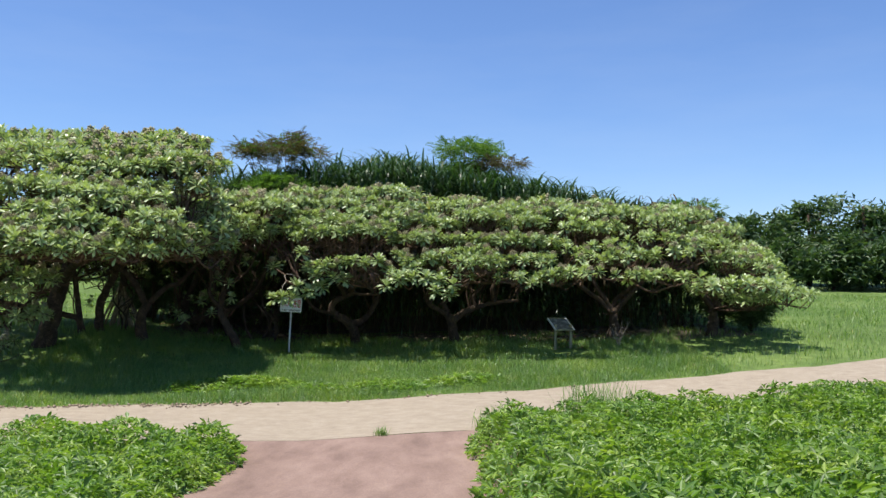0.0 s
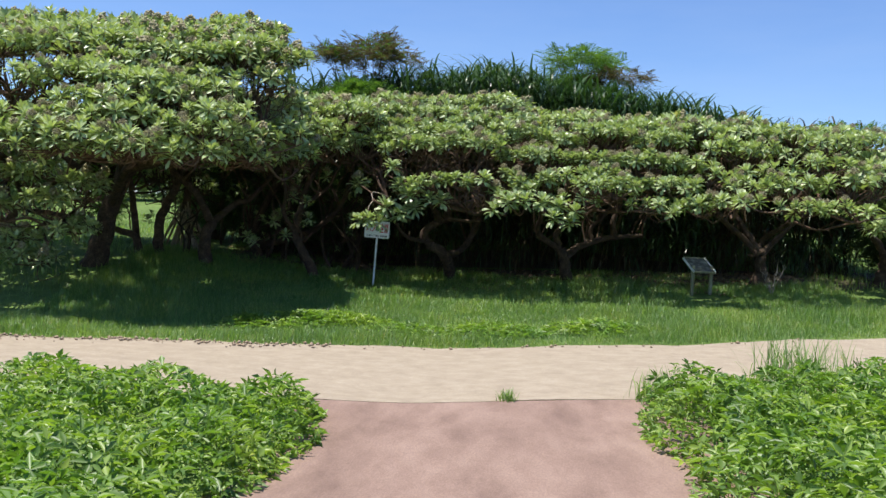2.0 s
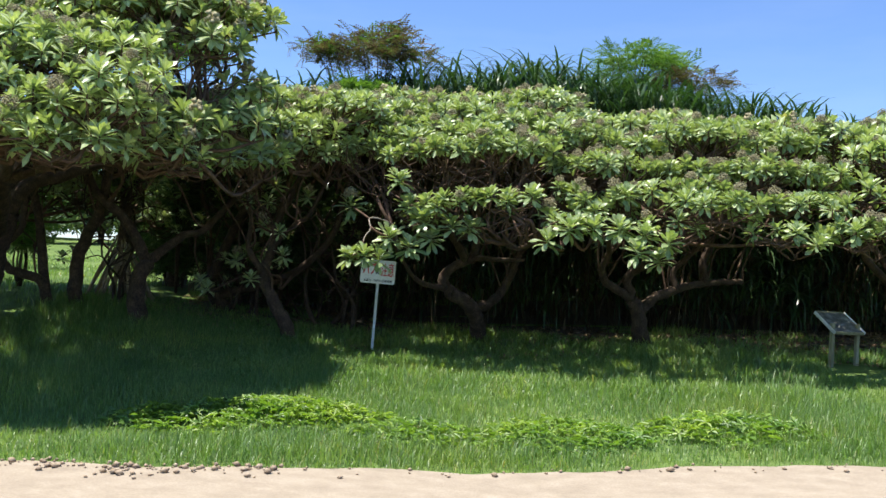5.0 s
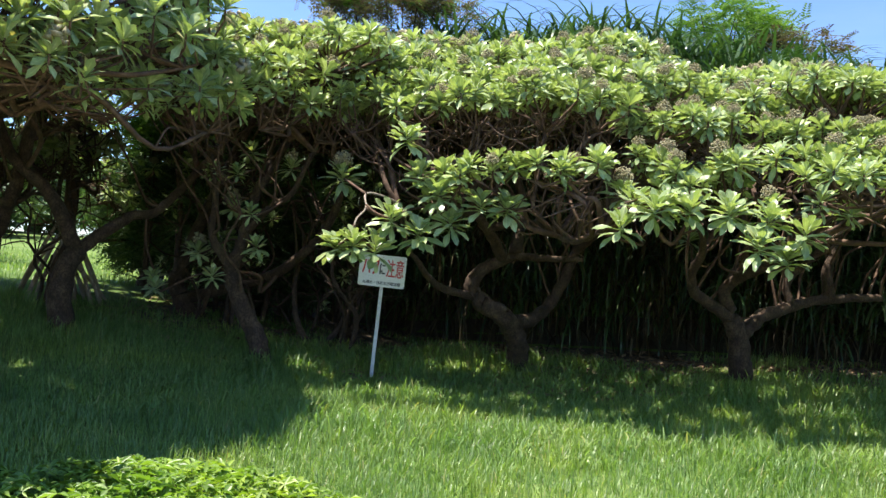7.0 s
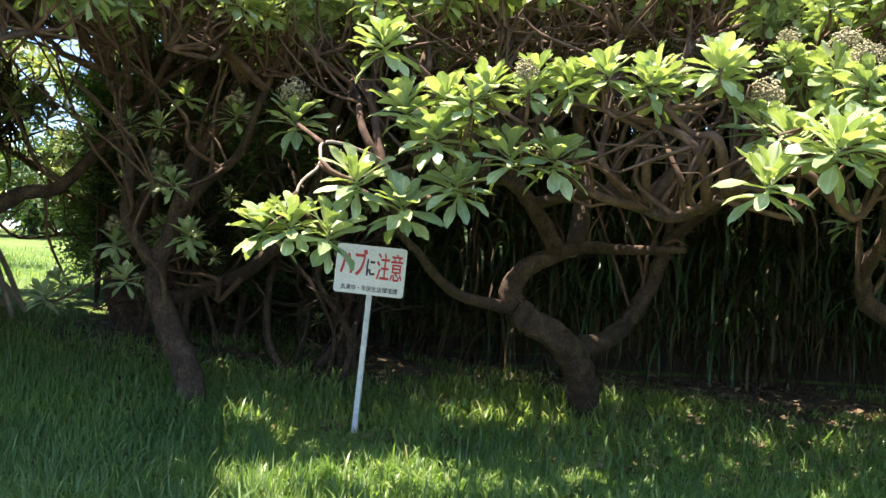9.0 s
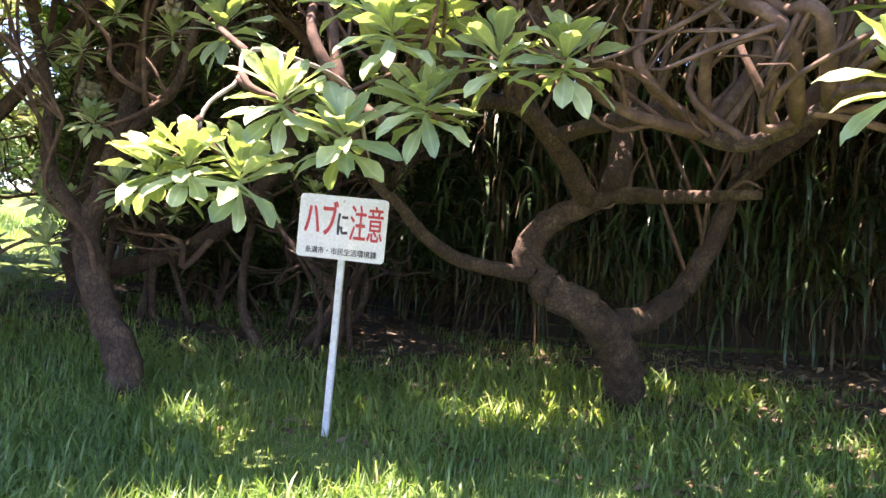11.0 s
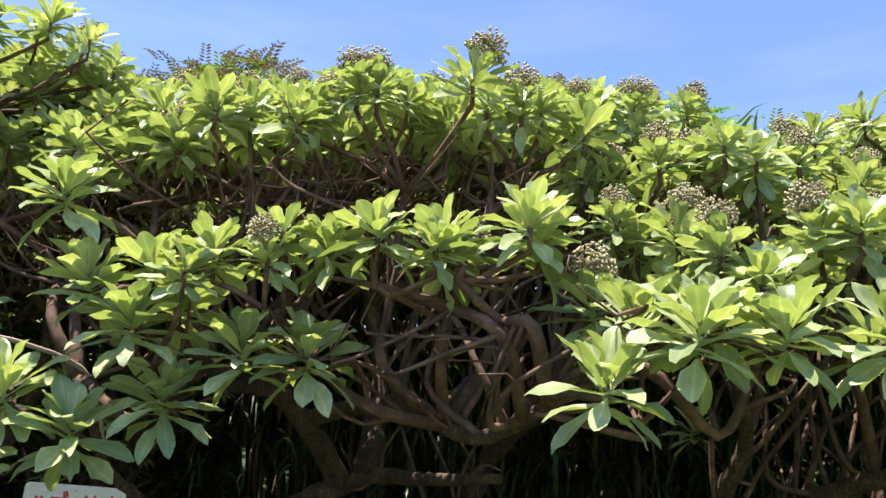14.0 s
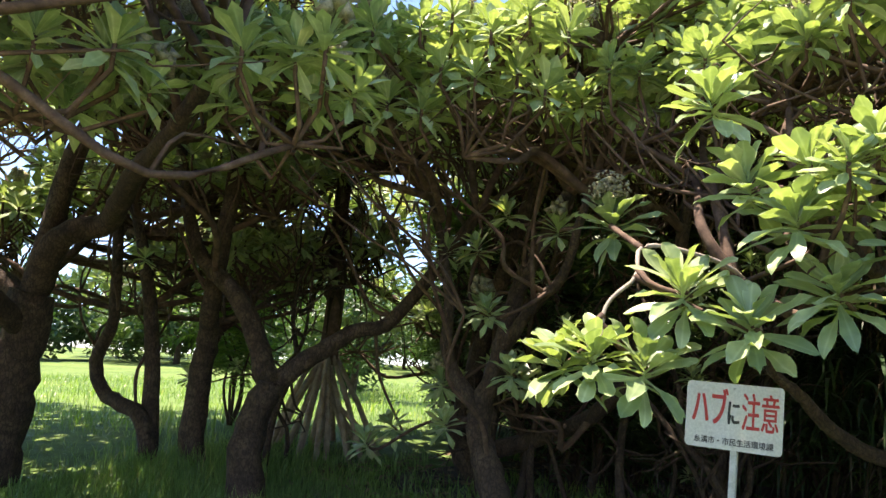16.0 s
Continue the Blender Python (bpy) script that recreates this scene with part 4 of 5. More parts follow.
def feather_shrub(label, base, crown, size, material, fronds, limbs=7, scale=1.0, accent=None):
    """A light shrub: a few thin stems that fan out under an airy crown of pinnate leaves."""
    root = empty("feathery_shrub", base, label, "shrub")
    off, c, s = np.array(base, float), np.array(crown, float), np.array(size, float)
    tips = []
    for k in range(limbs):
        d = rng.normal(0, 1, 3)
        d /= np.linalg.norm(d)
        d[2] = abs(d[2]) * 0.8 - 0.1
        tip = c + d * s * rng.uniform(0.55, 1.1)
        P = smooth_line([off + [0, 0, -0.1], off * 0.55 + c * 0.45 + rng.normal(0, 0.08, 3), tip], 5)
        raw("stem", *tube_arrays(P - off, np.linspace(0.024, 0.008, len(P)), 6, 0.05), BARK, root, True)
        tips += [tip, P[-3], P[-5]]
    tips = np.array(tips)
    n = fronds
    d = rng.normal(0, 1, (n, 3))
    d /= np.linalg.norm(d, axis=1)[:, None]
    q = np.where(rng.uniform(size=(n, 1)) < 0.9, tips[rng.integers(0, len(tips), n)] + rng.normal(0, 0.16, (n, 3)) * s * [1.3, 1.2, 0.7], c + d * s * rng.uniform(0.2, 0.8, (n, 1)))
    yaw = np.arctan2(q[:, 1] - c[1], q[:, 0] - c[0]) + rng.normal(0, 0.8, n)
    raw("crown", *scatter(*FROND, along(yaw, rng.normal(0.15, 0.45, n), rng.normal(0, 0.4, n)), q - off, scale * rng.uniform(0.7, 1.3, n)), material, root)
    if accent:
        n = fronds // 3
        q = tips[rng.integers(0, len(tips), n)] + rng.normal(0, 0.12, (n, 3)) * s + [0, 0, 0.04]
        raw("young_leaves", *scatter(*FROND, along(rng.uniform(0, 6.28, n), rng.normal(0.3, 0.4, n)), q - off, scale * rng.uniform(0.7, 1.2, n)), accent, root)
    return root


def on_ground(x, y):
    return (x, y, float(height(x, y)))


far_bushes = []
feather_shrub("bronze brown shrub with seed pods above the cane", on_ground(-5.1, 29.2), (-5.4, 29.0, 6.15), (1.35, 0.9, 0.8), BRONZE, 2400, 15, 1.1, FEATHER)
feather_shrub("pale green feathery shrub low in the cane", on_ground(-5.3, 28.3), (-5.4, 28.2, 5.0), (1.2, 0.7, 0.5), FEATHER, 2000, 8)
feather_shrub("light green feathery shrub above the cane", on_ground(0.7, 30.8), (0.75, 31.0, 6.55), (1.2, 0.9, 0.65), FEATHER, 2000, 14, 1.1)
feather_shrub("small bronze shrub among the cane", on_ground(1.9, 30.4), (2.1, 30.4, 6.0), (0.8, 0.6, 0.5), BRONZE, 900, 6)
feather_shrub("light green feathery shrub at the low end of the cane", on_ground(7.6, 28.0), (7.7, 28.0, 4.4), (0.9, 0.7, 0.4), FEATHER, 1200, 6)
feather_shrub("airy green shrub behind the tall trees", on_ground(-8.9, 27.0), (-9.0, 27.0, 5.6), (0.8, 0.8, 0.6), FEATHER, 1500, 8, 1.1)
feather_shrub("dark leafy thicket shrub under the trees", on_ground(-5.8, 27.9), (-5.8, 27.9, 2.2), (1.3, 0.8, 1.4), WOODS, 1500, 9, 1.3)
feather_shrub("dark leafy thicket shrub beside the trunks", on_ground(-8.0, 27.4), (-7.9, 27.4, 2.3), (1.2, 0.8, 1.5), WOODS, 1300, 9, 1.3)
feather_shrub("dense dark thicket shrub behind the leaning trunk", on_ground(-6.8, 26.4), (-6.8, 26.4, 1.9), (1.2, 0.6, 1.5), WOODS, 1500, 10, 1.3)
feather_shrub("dense dark thicket shrub at the edge of the cane", on_ground(-4.9, 28.3), (-4.9, 28.3, 2.0), (1.0, 0.7, 1.5), WOODS, 1300, 10, 1.3)
feather_shrub("dark leafy thicket shrub at the low end of the trees", on_ground(8.7, 27.0), (8.7, 27.0, 1.7), (0.9, 0.8, 1.1), WOODS, 1100, 9, 1.3)
feather_shrub("small dark shrub under the last tree's crown", on_ground(9.3, 25.9), (9.3, 25.9, 1.35), (0.6, 0.6, 0.7), WOODS, 600, 7, 1.2)
for x, y, z in ((-9.3, 28.3, 1.9), (-9.9, 28.9, 1.9), (-8.6, 27.9, 2.4), (-7.3, 27.2, 2.2), (-6.7, 27.4, 1.3)):
    feather_shrub("dense dark thicket shrub in the shade of the grove", on_ground(x, y), (x, y, z), (1.0, 0.7, 1.5), WOODS, 1700, 10, 1.4)
for x, y, tall in ((-16.4, 32.4, 3.0), (-19.0, 34.6, 3.2), (-22.0, 36.4, 3.4), (-46.0, 31.0, 2.6), (-46.0, 36.5, 3.0), (-44.5, 41.5, 2.8), (-42.0, 46.0, 3.2), (-38.5, 50.0, 2.9), (-34.5, 53.5, 3.3), (-30.0, 57.0, 3.0), (-25.0, 60.0, 3.4), (-19.5, 62.0, 3.6)):
    far_bushes.append((x, y, tall))
feather_shrub("leafy thicket shrub in the dim grove", on_ground(-11.5, 25.6), (-11.5, 25.6, 2.1), (0.7, 0.6, 1.0), FEATHER, 450, 7, 1.2)

# ---- bare thickets under the grove ----


def bare_thicket(x, y, rx, ry, top, stems, label):
    """Crooked leafless stems that rise from one root and tangle in the shade, with a few leaf whorls."""
    z = float(height(x, y))
    root = empty("bare_thicket", (x, y, z), label, "thicket")
    twigs, tips = [], []
    for _ in range(stems):
        P = [np.array([rng.uniform(-0.9, 0.9) * rx, rng.uniform(-0.9, 0.9) * ry, -0.08])]
        out = np.array([rng.uniform(-1, 1) * rx, rng.uniform(-1, 1) * ry, top * rng.uniform(0.7, 1.0)])
        for t in (0.2, 0.4, 0.6, 0.8, 1.0):
            P.append(P[0] * (1 - t) + out * [t ** 1.3, t ** 1.3, t] + rng.normal(0, 0.13, 3) * [1, 1, 0.5])
        P = smooth_line(P, 3)
        r0 = rng.uniform(0.02, 0.05)
        raw("stem", *tube_arrays(P, np.linspace(r0, 0.4 * r0, len(P)), 6, 0.1), BARK, root, True)
        for _ in range(9):
            a = P[rng.integers(4, len(P))]
            d = rng.normal(0, 1, 3) * [1, 0.8, 0.6]
            d *= rng.uniform(0.35, 0.95) / np.linalg.norm(d)
            Q = smooth_line([a, a + 0.35 * d + rng.normal(0, 0.08, 3), a + 0.7 * d + rng.normal(0, 0.08, 3), a + d + [0, 0, 0.08]], 3)
            twigs.append(tube_arrays(Q, np.linspace(0.016, 0.005, len(Q)), 4, 0.08))
            tips.append(Q[-1])
            for _ in range(3):
                b = Q[rng.integers(2, len(Q))]
                e = b + rng.normal(0, 0.16, 3)
                twigs.append(tube_arrays(np.array([b, (b + e) / 2 + rng.normal(0, 0.03, 3), e]), (0.007, 0.005, 0.003), 4, 0.05))
    tagged(raw("twig_work", *joined(twigs), BARK, root, True), kind="stuff")
    for k in rng.permutation(len(tips))[:len(tips) // 4]:
        ob = new("leaf_rosette", ROSETTE_MESHES[k % 5])
        m = Matrix.Rotation(rng.uniform(0, 6.28), 4, "Z") @ Matrix.Scale(rng.uniform(0.5, 0.8), 4)
        m.translation = tips[k]
        ob.parent, ob.matrix_local = root, m


for x, y, rx, ry, top, stems in ((-8.6, 24.0, 0.6, 0.6, 2.9, 3), (-6.8, 25.0, 0.9, 0.6, 2.8, 5), (-5.6, 25.6, 0.9, 0.5, 2.9, 5), (-4.7, 26.0, 0.8, 0.5, 3.0, 5), (-6.7, 26.1, 1.0, 0.5, 3.0, 6)):
    bare_thicket(x, y, rx, ry, top, stems, "dark tangle of crooked bare stems under the grove")

# ---- screw pine with prop roots ----


def screw_pine(x, y):
    z = float(height(x, y))
    root = empty("screw_pine", (x, y, z), "screw pine with pale stilt roots and hanging dry leaves", "tree")
    raw("trunk", *tube_arrays(smooth_line([(0, 0, 0.9), (0.05, 0, 1.6), (-0.1, 0.1, 2.6), (0.1, 0, 3.5)], 4), np.linspace(0.11, 0.08, 13), 8, 0.04), TWIG, root, True)
    for k in range(20):
        a = 2.39996 * k
        r = 0.28 + 0.5 * rng.uniform()
        top = 0.55 + 0.75 * rng.uniform()
        P = smooth_line([(0.05 * math.cos(a), 0.05 * math.sin(a), top), (0.6 * r * math.cos(a), 0.6 * r * math.sin(a), top * 0.45), (r * math.cos(a), r * math.sin(a), -0.08)], 3)
        raw("prop_root", *tube_arrays(P, np.linspace(0.026, 0.034, len(P)), 6, 0.04), ROOT, root, True)
    tv, tf = blade_template(1.0, 0.055, 2.4, 6, 0.9)
    n = 110
    h = rng.uniform(2.9, 3.7, n)
    raw("crown", *scatter(tv, tf, spins(rng.uniform(0, 6.28, n)), np.stack([np.zeros(n), np.zeros(n), h], 1), rng.uniform(0.7, 1.2, n)), PANDAN, root)
    tv, tf = blade_template(1.0, 0.045, 3.0, 6, 0.1)
    n = 120
    raw("dry_skirt", *scatter(tv, tf, spins(rng.uniform(0, 6.28, n)), np.stack([rng.normal(0, 0.08, n), rng.normal(0, 0.08, n), rng.uniform(1.6, 3.0, n)], 1), rng.uniform(0.6, 1.2, n)), DRY, root)
    return root


screw_pine(-9.2, 25.1)

# ---- far trees ----
CLUMP_V = np.array([(0, 0, 0), (0.5, 0.16, 0.1), (1, 0, 0), (0.5, -0.16, 0.1), (0, 0, 0), (-0.3, 0.5, 0.16), (-0.2, 0.95, 0), (0.1, 0.45, 0.1), (0, 0, 0), (-0.4, -0.4, 0.1), (-0.6, -0.75, 0), (-0.1, -0.5, 0.14)], float)
CLUMP_F = np.array([(0, 1, 2), (0, 2, 3), (4, 5, 6), (4, 6, 7), (8, 9, 10), (8, 10, 11)])


def far_tree(label, x, y, tall, wide, leaves=2600, material=WOODS, leaf=0.34, low=0.12):
    z = float(height(x, y))
    root = empty("tree", (x, y, z), label, "tree", "trees round the field")
    raw("trunk", *tube_arrays(smooth_line([(0, 0, -0.1), (0.1, 0, 0.3 * tall), (0, 0.1, 0.75 * tall)], 4), np.linspace(0.035 * tall, 0.012 * tall, 9), 7, 0.05), BARK, root, True)
    k = 26
    c = rng.normal(0, 1, (k, 3))
    c /= np.linalg.norm(c, axis=1)[:, None]
    c *= np.array([wide, wide, 0.42 * tall]) * rng.uniform(0.35, 0.95, (k, 1))
    c[:, 2] += 0.5 * tall
    c[:, 2] = np.clip(c[:, 2], low * tall, tall)
    for p in c[:7]:
        P = smooth_line([(0, 0, 0.3 * tall), p * 0.55 + [0, 0, 0.12 * tall], p], 3)
        raw("limb", *tube_arrays(P, np.linspace(0.016 * tall, 0.005 * tall, len(P)), 5), BARK, root, True)
    i = rng.integers(0, k, leaves)
    d = rng.normal(0, 1, (leaves, 3))
    q = c[i] + d / np.linalg.norm(d, axis=1)[:, None] * (0.24 * wide + 0.05 * tall) * rng.uniform(0.4, 1.1, (leaves, 1)) * [1, 1, 0.8]
    q[:, 2] = np.maximum(q[:, 2], 0.1)
    R = turns(rng.uniform(0, 6.28, leaves), rng.uniform(0, 1.3, leaves), rng.uniform(0, 6.28, leaves))
    raw("crown", *scatter(CLUMP_V, CLUMP_F, R, q, leaf * rng.uniform(0.6, 1.3, leaves)), material, root)


for x, y, tall in far_bushes:
    far_tree("low dark green bush behind the grove", x, y, tall, 1.5 if x > -23 else 3.3, 1000, WOODS, 0.22 if x > -23 else 0.4, 0.03)
for x, y, tall, wide in [(12.0, 55, 4.6, 2.4), (14.6, 53, 5.0, 2.4), (17.2, 54, 5.6, 2.5), (19.8, 52, 5.2, 2.4), (22.4, 53, 5.8, 2.5), (24.8, 51, 6.4, 2.6), (27.4, 52, 6.2, 2.6), (29.8, 50, 7.4, 2.7), (32.6, 50, 7.8, 2.9), (35.6, 48, 8.2, 3.0), (39, 47, 8.4, 3.2),
                         (16.0, 50.5, 2.8, 2.2), (19.0, 49.5, 3.0, 2.2), (22.0, 48.8, 3.2, 2.3), (25.2, 47.8, 3.0, 2.3), (28.4, 47.0, 3.4, 2.3), (31.6, 46.0, 3.4, 2.4), (35.0, 44.5, 3.6, 2.5)]:
    far_tree("dense dark green tree at the edge of the lawn", x, y, tall, wide, 1100, WOODS, 0.45, 0.04)
for x, y, tall, wide in [(-34, 46, 4.4, 3.4), (-40, 43, 4.8, 3.4), (-29, 50, 4.2, 3.2), (-24, 53, 4.6, 3.2), (-46, 38, 5.2, 3.6), (-18, 55, 5.0, 3.4), (-52, 32, 5.6, 3.8), (-58, 26, 6.0, 4.0), (-62, 20, 6.0, 4.0), (-32, 58, 7.0, 4.2), (-40, 52, 7.0, 4.2), (-24, 62, 7.0, 4.2), (-50, 46, 7.0, 4.4), (-60, 36, 7.5, 4.4), (-44, 60, 8.0, 5.0), (-37, 65, 8.0, 5.0), (-52, 54, 8.0, 5.0), (-30, 70, 8.0, 5.0)]:
    far_tree("rounded green tree beyond the sunny field", x, y, tall, wide, 800, WOODS, 0.6, 0.05)

# ---- warning sign ----


def plate_mesh(w, h, r, thick):
    bm = bmesh.new()
    ring = []
    for cx, cz, a0 in ((w / 2 - r, h / 2 - r, 0), (-w / 2 + r, h / 2 - r, 90), (-w / 2 + r, -h / 2 + r, 180), (w / 2 - r, -h / 2 + r, 270)):
        for k in range(6):
            a = radians(a0 + 18 * k)
            ring.append(bm.verts.new((cx + r * math.cos(a), 0, cz + r * math.sin(a))))
    face = bm.faces.new(ring)
    out = bmesh.ops.extrude_face_region(bm, geom=[face])
    for v in out["geom"]:
        if isinstance(v, bmesh.types.BMVert):
            v.co.y += thick
    bmesh.ops.recalc_face_normals(bm, faces=bm.faces)
    return bm


def box(bm, x, y, z, sx, sy, sz, m=None):
    out = bmesh.ops.create_cube(bm, size=1.0)
    for v in out["verts"]:
        v.co = Vector((v.co.x * sx + x, v.co.y * sy + y, v.co.z * sz + z))
        if m is not None:
            v.co = m @ v.co


def bevelled(bm, width):
    bmesh.ops.bevel(bm, geom=list(bm.edges), offset=width, segments=2, affect="EDGES")
    return bm


def writing(text, size, x, z, material, parent, stretch=1.0, heavy=0.0):
    """Raised letters on the front of a plate that faces -y; heavy thickens the strokes by shifted layers."""
    cu = bpy.data.curves.new("lettering", "FONT")
    cu.body, cu.size, cu.align_x, cu.align_y, cu.extrude = text, size, "CENTER", "CENTER", 0.0005
    tmp = new("lettering", cu)
    bpy.context.view_layer.update()
    me = bpy.data.meshes.new_from_object(tmp.evaluated_get(bpy.context.evaluated_depsgraph_get()))
    bpy.data.objects.remove(tmp)
    bm = bmesh.new()
    for k, (dx, dy) in enumerate(((0, 0), (-1, 0.4), (1, -0.4), (-0.5, -0.6), (0.5, 0.6)) if heavy else ((0, 0),)):
        n = len(bm.verts)
        bm.from_mesh(me)
        bm.verts.ensure_lookup_table()
        for v in bm.verts[n:]:
            v.co += Vector((dx * heavy / stretch, dy * heavy, 0.0003 * k))
    ob = part("lettering", bm, material, parent)
    ob.matrix_local = pose(x, -0.0012, z, 90, 0, 0) @ Matrix.Diagonal((stretch, 1, 1, 1))
    return ob


def warning_sign(x, y):
    z = float(height(x, y)) - 0.05
    root = empty("warning_sign", (x, y, z), "white metal warning sign with red lettering on a slim post", "sign")
    root.rotation_euler = (0, radians(2.0), radians(4))
    bm = bmesh.new()
    box(bm, 0, 0.022, 0.62, 0.042, 0.03, 1.34)
    part("post", bevelled(bm, 0.004), POST_PAINT, root, "slim white painted post")
    plate = part("plate", plate_mesh(0.575, 0.39, 0.026, 0.004), PLATE_PAINT, root, "white plate with rounded corners")
    plate.location = (-0.01, 0, 1.345)
    writing("\u30cf\u30d6", 0.235, -0.142, 0.03, RED_INK, plate, 0.47, 0.0042)
    writing("\u306b", 0.165, 0.002, 0.012, BLACK_INK, plate, 0.5, 0.004)
    writing("\u6ce8\u610f", 0.235, 0.158, 0.02, RED_INK, plate, 0.47, 0.0024)
    writing("\u7cf8\u6e80\u5e02\u30fb\u5e02\u6c11\u751f\u6d3b\u74b0\u5883\u8ab2", 0.045, 0.005, -0.15, BLACK_INK, plate, 0.95, 0.0011)
    for bx, bz in ((0, 0.165), (0, -0.175)):
        bm = bmesh.new()
        bmesh.ops.create_cone(bm, cap_ends=True, segments=10, radius1=0.008, radius2=0.006, depth=0.005, matrix=pose(bx, -0.003, bz, 90))
        part("bolt", bm, POST_PAINT, plate)


warning_sign(-4.12, 23.72)

# ---- information board ----


def info_board(x, y):
    z = float(height(x, y))
    root = empty("information_board", (x, y, z), "low weathered information board, slanted, on two wooden posts", "information board")
    root.rotation_euler = (0, 0, radians(24))
    for sx in (-0.24, 0.24):
        bm = bmesh.new()
        box(bm, sx, 0, 0.3, 0.06, 0.06, 0.72)
        part("post", bevelled(bm, 0.006), OLD_WOOD, root, "yellowish wooden post")
    tilt = pose(0, 0.12, 0.66, 33, 0, 0)
    bm = bmesh.new()
    box(bm, 0, 0, 0, 0.56, 0.5, 0.03, tilt)
    part("panel", bevelled(bm, 0.004), BOARD_FACE, root, "faded mottled grey panel")
    for sx in (-0.285, 0.285):
        bm = bmesh.new()
        box(bm, sx, 0, 0.004, 0.03, 0.53, 0.046, tilt)
        part("edge_strip", bevelled(bm, 0.004), POST_PAINT, root, "pale metal edge strip")
    for sy in (-0.262, 0.262):
        bm = bmesh.new()
        box(bm, 0, sy, 0.004, 0.54, 0.03, 0.044, tilt)
        part("edge_strip", bevelled(bm, 0.004), OLD_WOOD, root)


info_board(3.3, 23.5)

# ---- lawn grass ----
BLADES = [blade_template(1.0, w, b, 2, s) for w, b, s in ((0.036, 1.4, 1.42), (0.04, 2.2, 1.3), (0.034, 2.8, 1.2), (0.03, 0.9, 1.5), (0.042, 3.0, 1.05))]


def far_edge(x):
    return 13.82 + 3.85 + path_mid(x) + ragged(x, 1.0, 0.10)


def grass(name, label, x0, x1, y0, y1, count, tall, keep=None, wide=1.0, material=GRASS, blades=BLADES):
    x, y = rng.uniform(x0, x1, count), rng.uniform(y0, y1, count)
    ok = (y > far_edge(x) - 0.03) & (rng.uniform(size=count) < 0.7 + 0.4 * clumps(x, y)) & (np.hypot(x - 3.4, (y - 23.0) * 0.8) > 0.55)
    if keep:
        ok &= keep(x, y)
    x, y = x[ok], y[ok]
    h = tall * (0.5 + 0.75 * clumps(x, y, 0.7)) * rng.uniform(0.55, 1.25, len(x)) * np.clip((y - far_edge(x)) / 0.5 + 0.35, 0.3, 1) * np.clip(np.hypot(x + 4.1, y - 23.4) / 0.7, 0.4, 1)
    at = np.stack([x, y, height(x, y) - 0.015], 1)
    pieces = []
    for k, (tv, tf) in enumerate(blades):
        s = slice(k, None, len(blades))
        size = np.stack([h[s], np.clip(0.26 * wide / h[s], 0.5, 2.2) * h[s], h[s]], 1)
        pieces.append(scatter(tv, tf, spins(rng.uniform(0, 6.28, len(h[s]))), at[s], size))
    return tagged(raw(name, *joined(pieces), material), label, "grass", kind="stuff")


grass("lawn_grass", "bright green uncut grass along the path", -9.5, 6.5, 15.6, 25.3, 270000, 0.2, lambda x, y: rng.uniform(size=len(x)) < np.interp(y, [23.2, 24.2, 25.0], [1.0, 0.6, 0.3]), 1.05)
LONG_BLADES = [blade_template(1.0, w, b, 4, s) for w, b, s in ((0.05, 1.6, 1.3), (0.055, 2.3, 1.25), (0.05, 2.9, 1.2), (0.045, 1.1, 1.4), (0.055, 2.0, 1.0))]
grass("long_grass", "long arching grass blades round the sign", -6.5, 2.0, 20.6, 26.2, 17000, 0.26, lambda x, y: clumps(x, y, 1.7) > 0.3, 1.5, GRASS, LONG_BLADES)
grass("shade_grass", "thin grass among dead leaves under the bushes", -8.5, 5.0, 25.2, 27.6, 16000, 0.2, lambda x, y: clumps(x, y, 1.4) > 0.52, 1.3)
grass("side_grass", "green grass on the open slope", 6.5, 26.0, 18.0, 44.0, 46000, 0.22, None, 3.6)
grass("grove_grass", "green grass under and beyond the grove", -26.0, -9.5, 13.0, 40.0, 46000, 0.2, None, 3.0)

# ---- weeds ----


def leaflet(angle, length, width):
    c, s = math.cos(angle), math.sin(angle)
    pts = [(0, 0, 0), (0.5 * length, -width / 2, 0.14 * length), (length, 0, -0.08 * length), (0.5 * length, width / 2, 0.14 * length)]
    return [(c * x - s * y, s * x + c * y, z) for x, y, z in pts]


def sprig_template(leaves):
    V, F = [], []
    for a, l, w in leaves:
        k = len(V)
        V += leaflet(a, l, w)
        F += [(k, k + 1, k + 2), (k, k + 2, k + 3)]
    return np.array(V, float), np.array(F)


SPRIGS = [sprig_template([(0, 1, 0.44), (1.7, 0.8, 0.38), (-1.8, 0.85, 0.38)]), sprig_template([(0.2, 1.05, 0.32), (1.3, 0.9, 0.3), (-1.2, 0.95, 0.32), (2.9, 0.8, 0.3), (-2.6, 0.75, 0.28)]), sprig_template([(0, 1.25, 0.3), (0.9, 1.0, 0.26), (-1.0, 1.05, 0.28), (2.4, 0.9, 0.28)])]


def left_edge(y):
    return -2.6 + ragged(y, 6.0, 0.14) - 1.1 * ease((y - 11.6) / 2.0) ** 2


def right_edge(y):
    return 0.42 + ragged(y, 7.0, 0.14) + 0.1 * ease((y - 11.0) / 2.5)


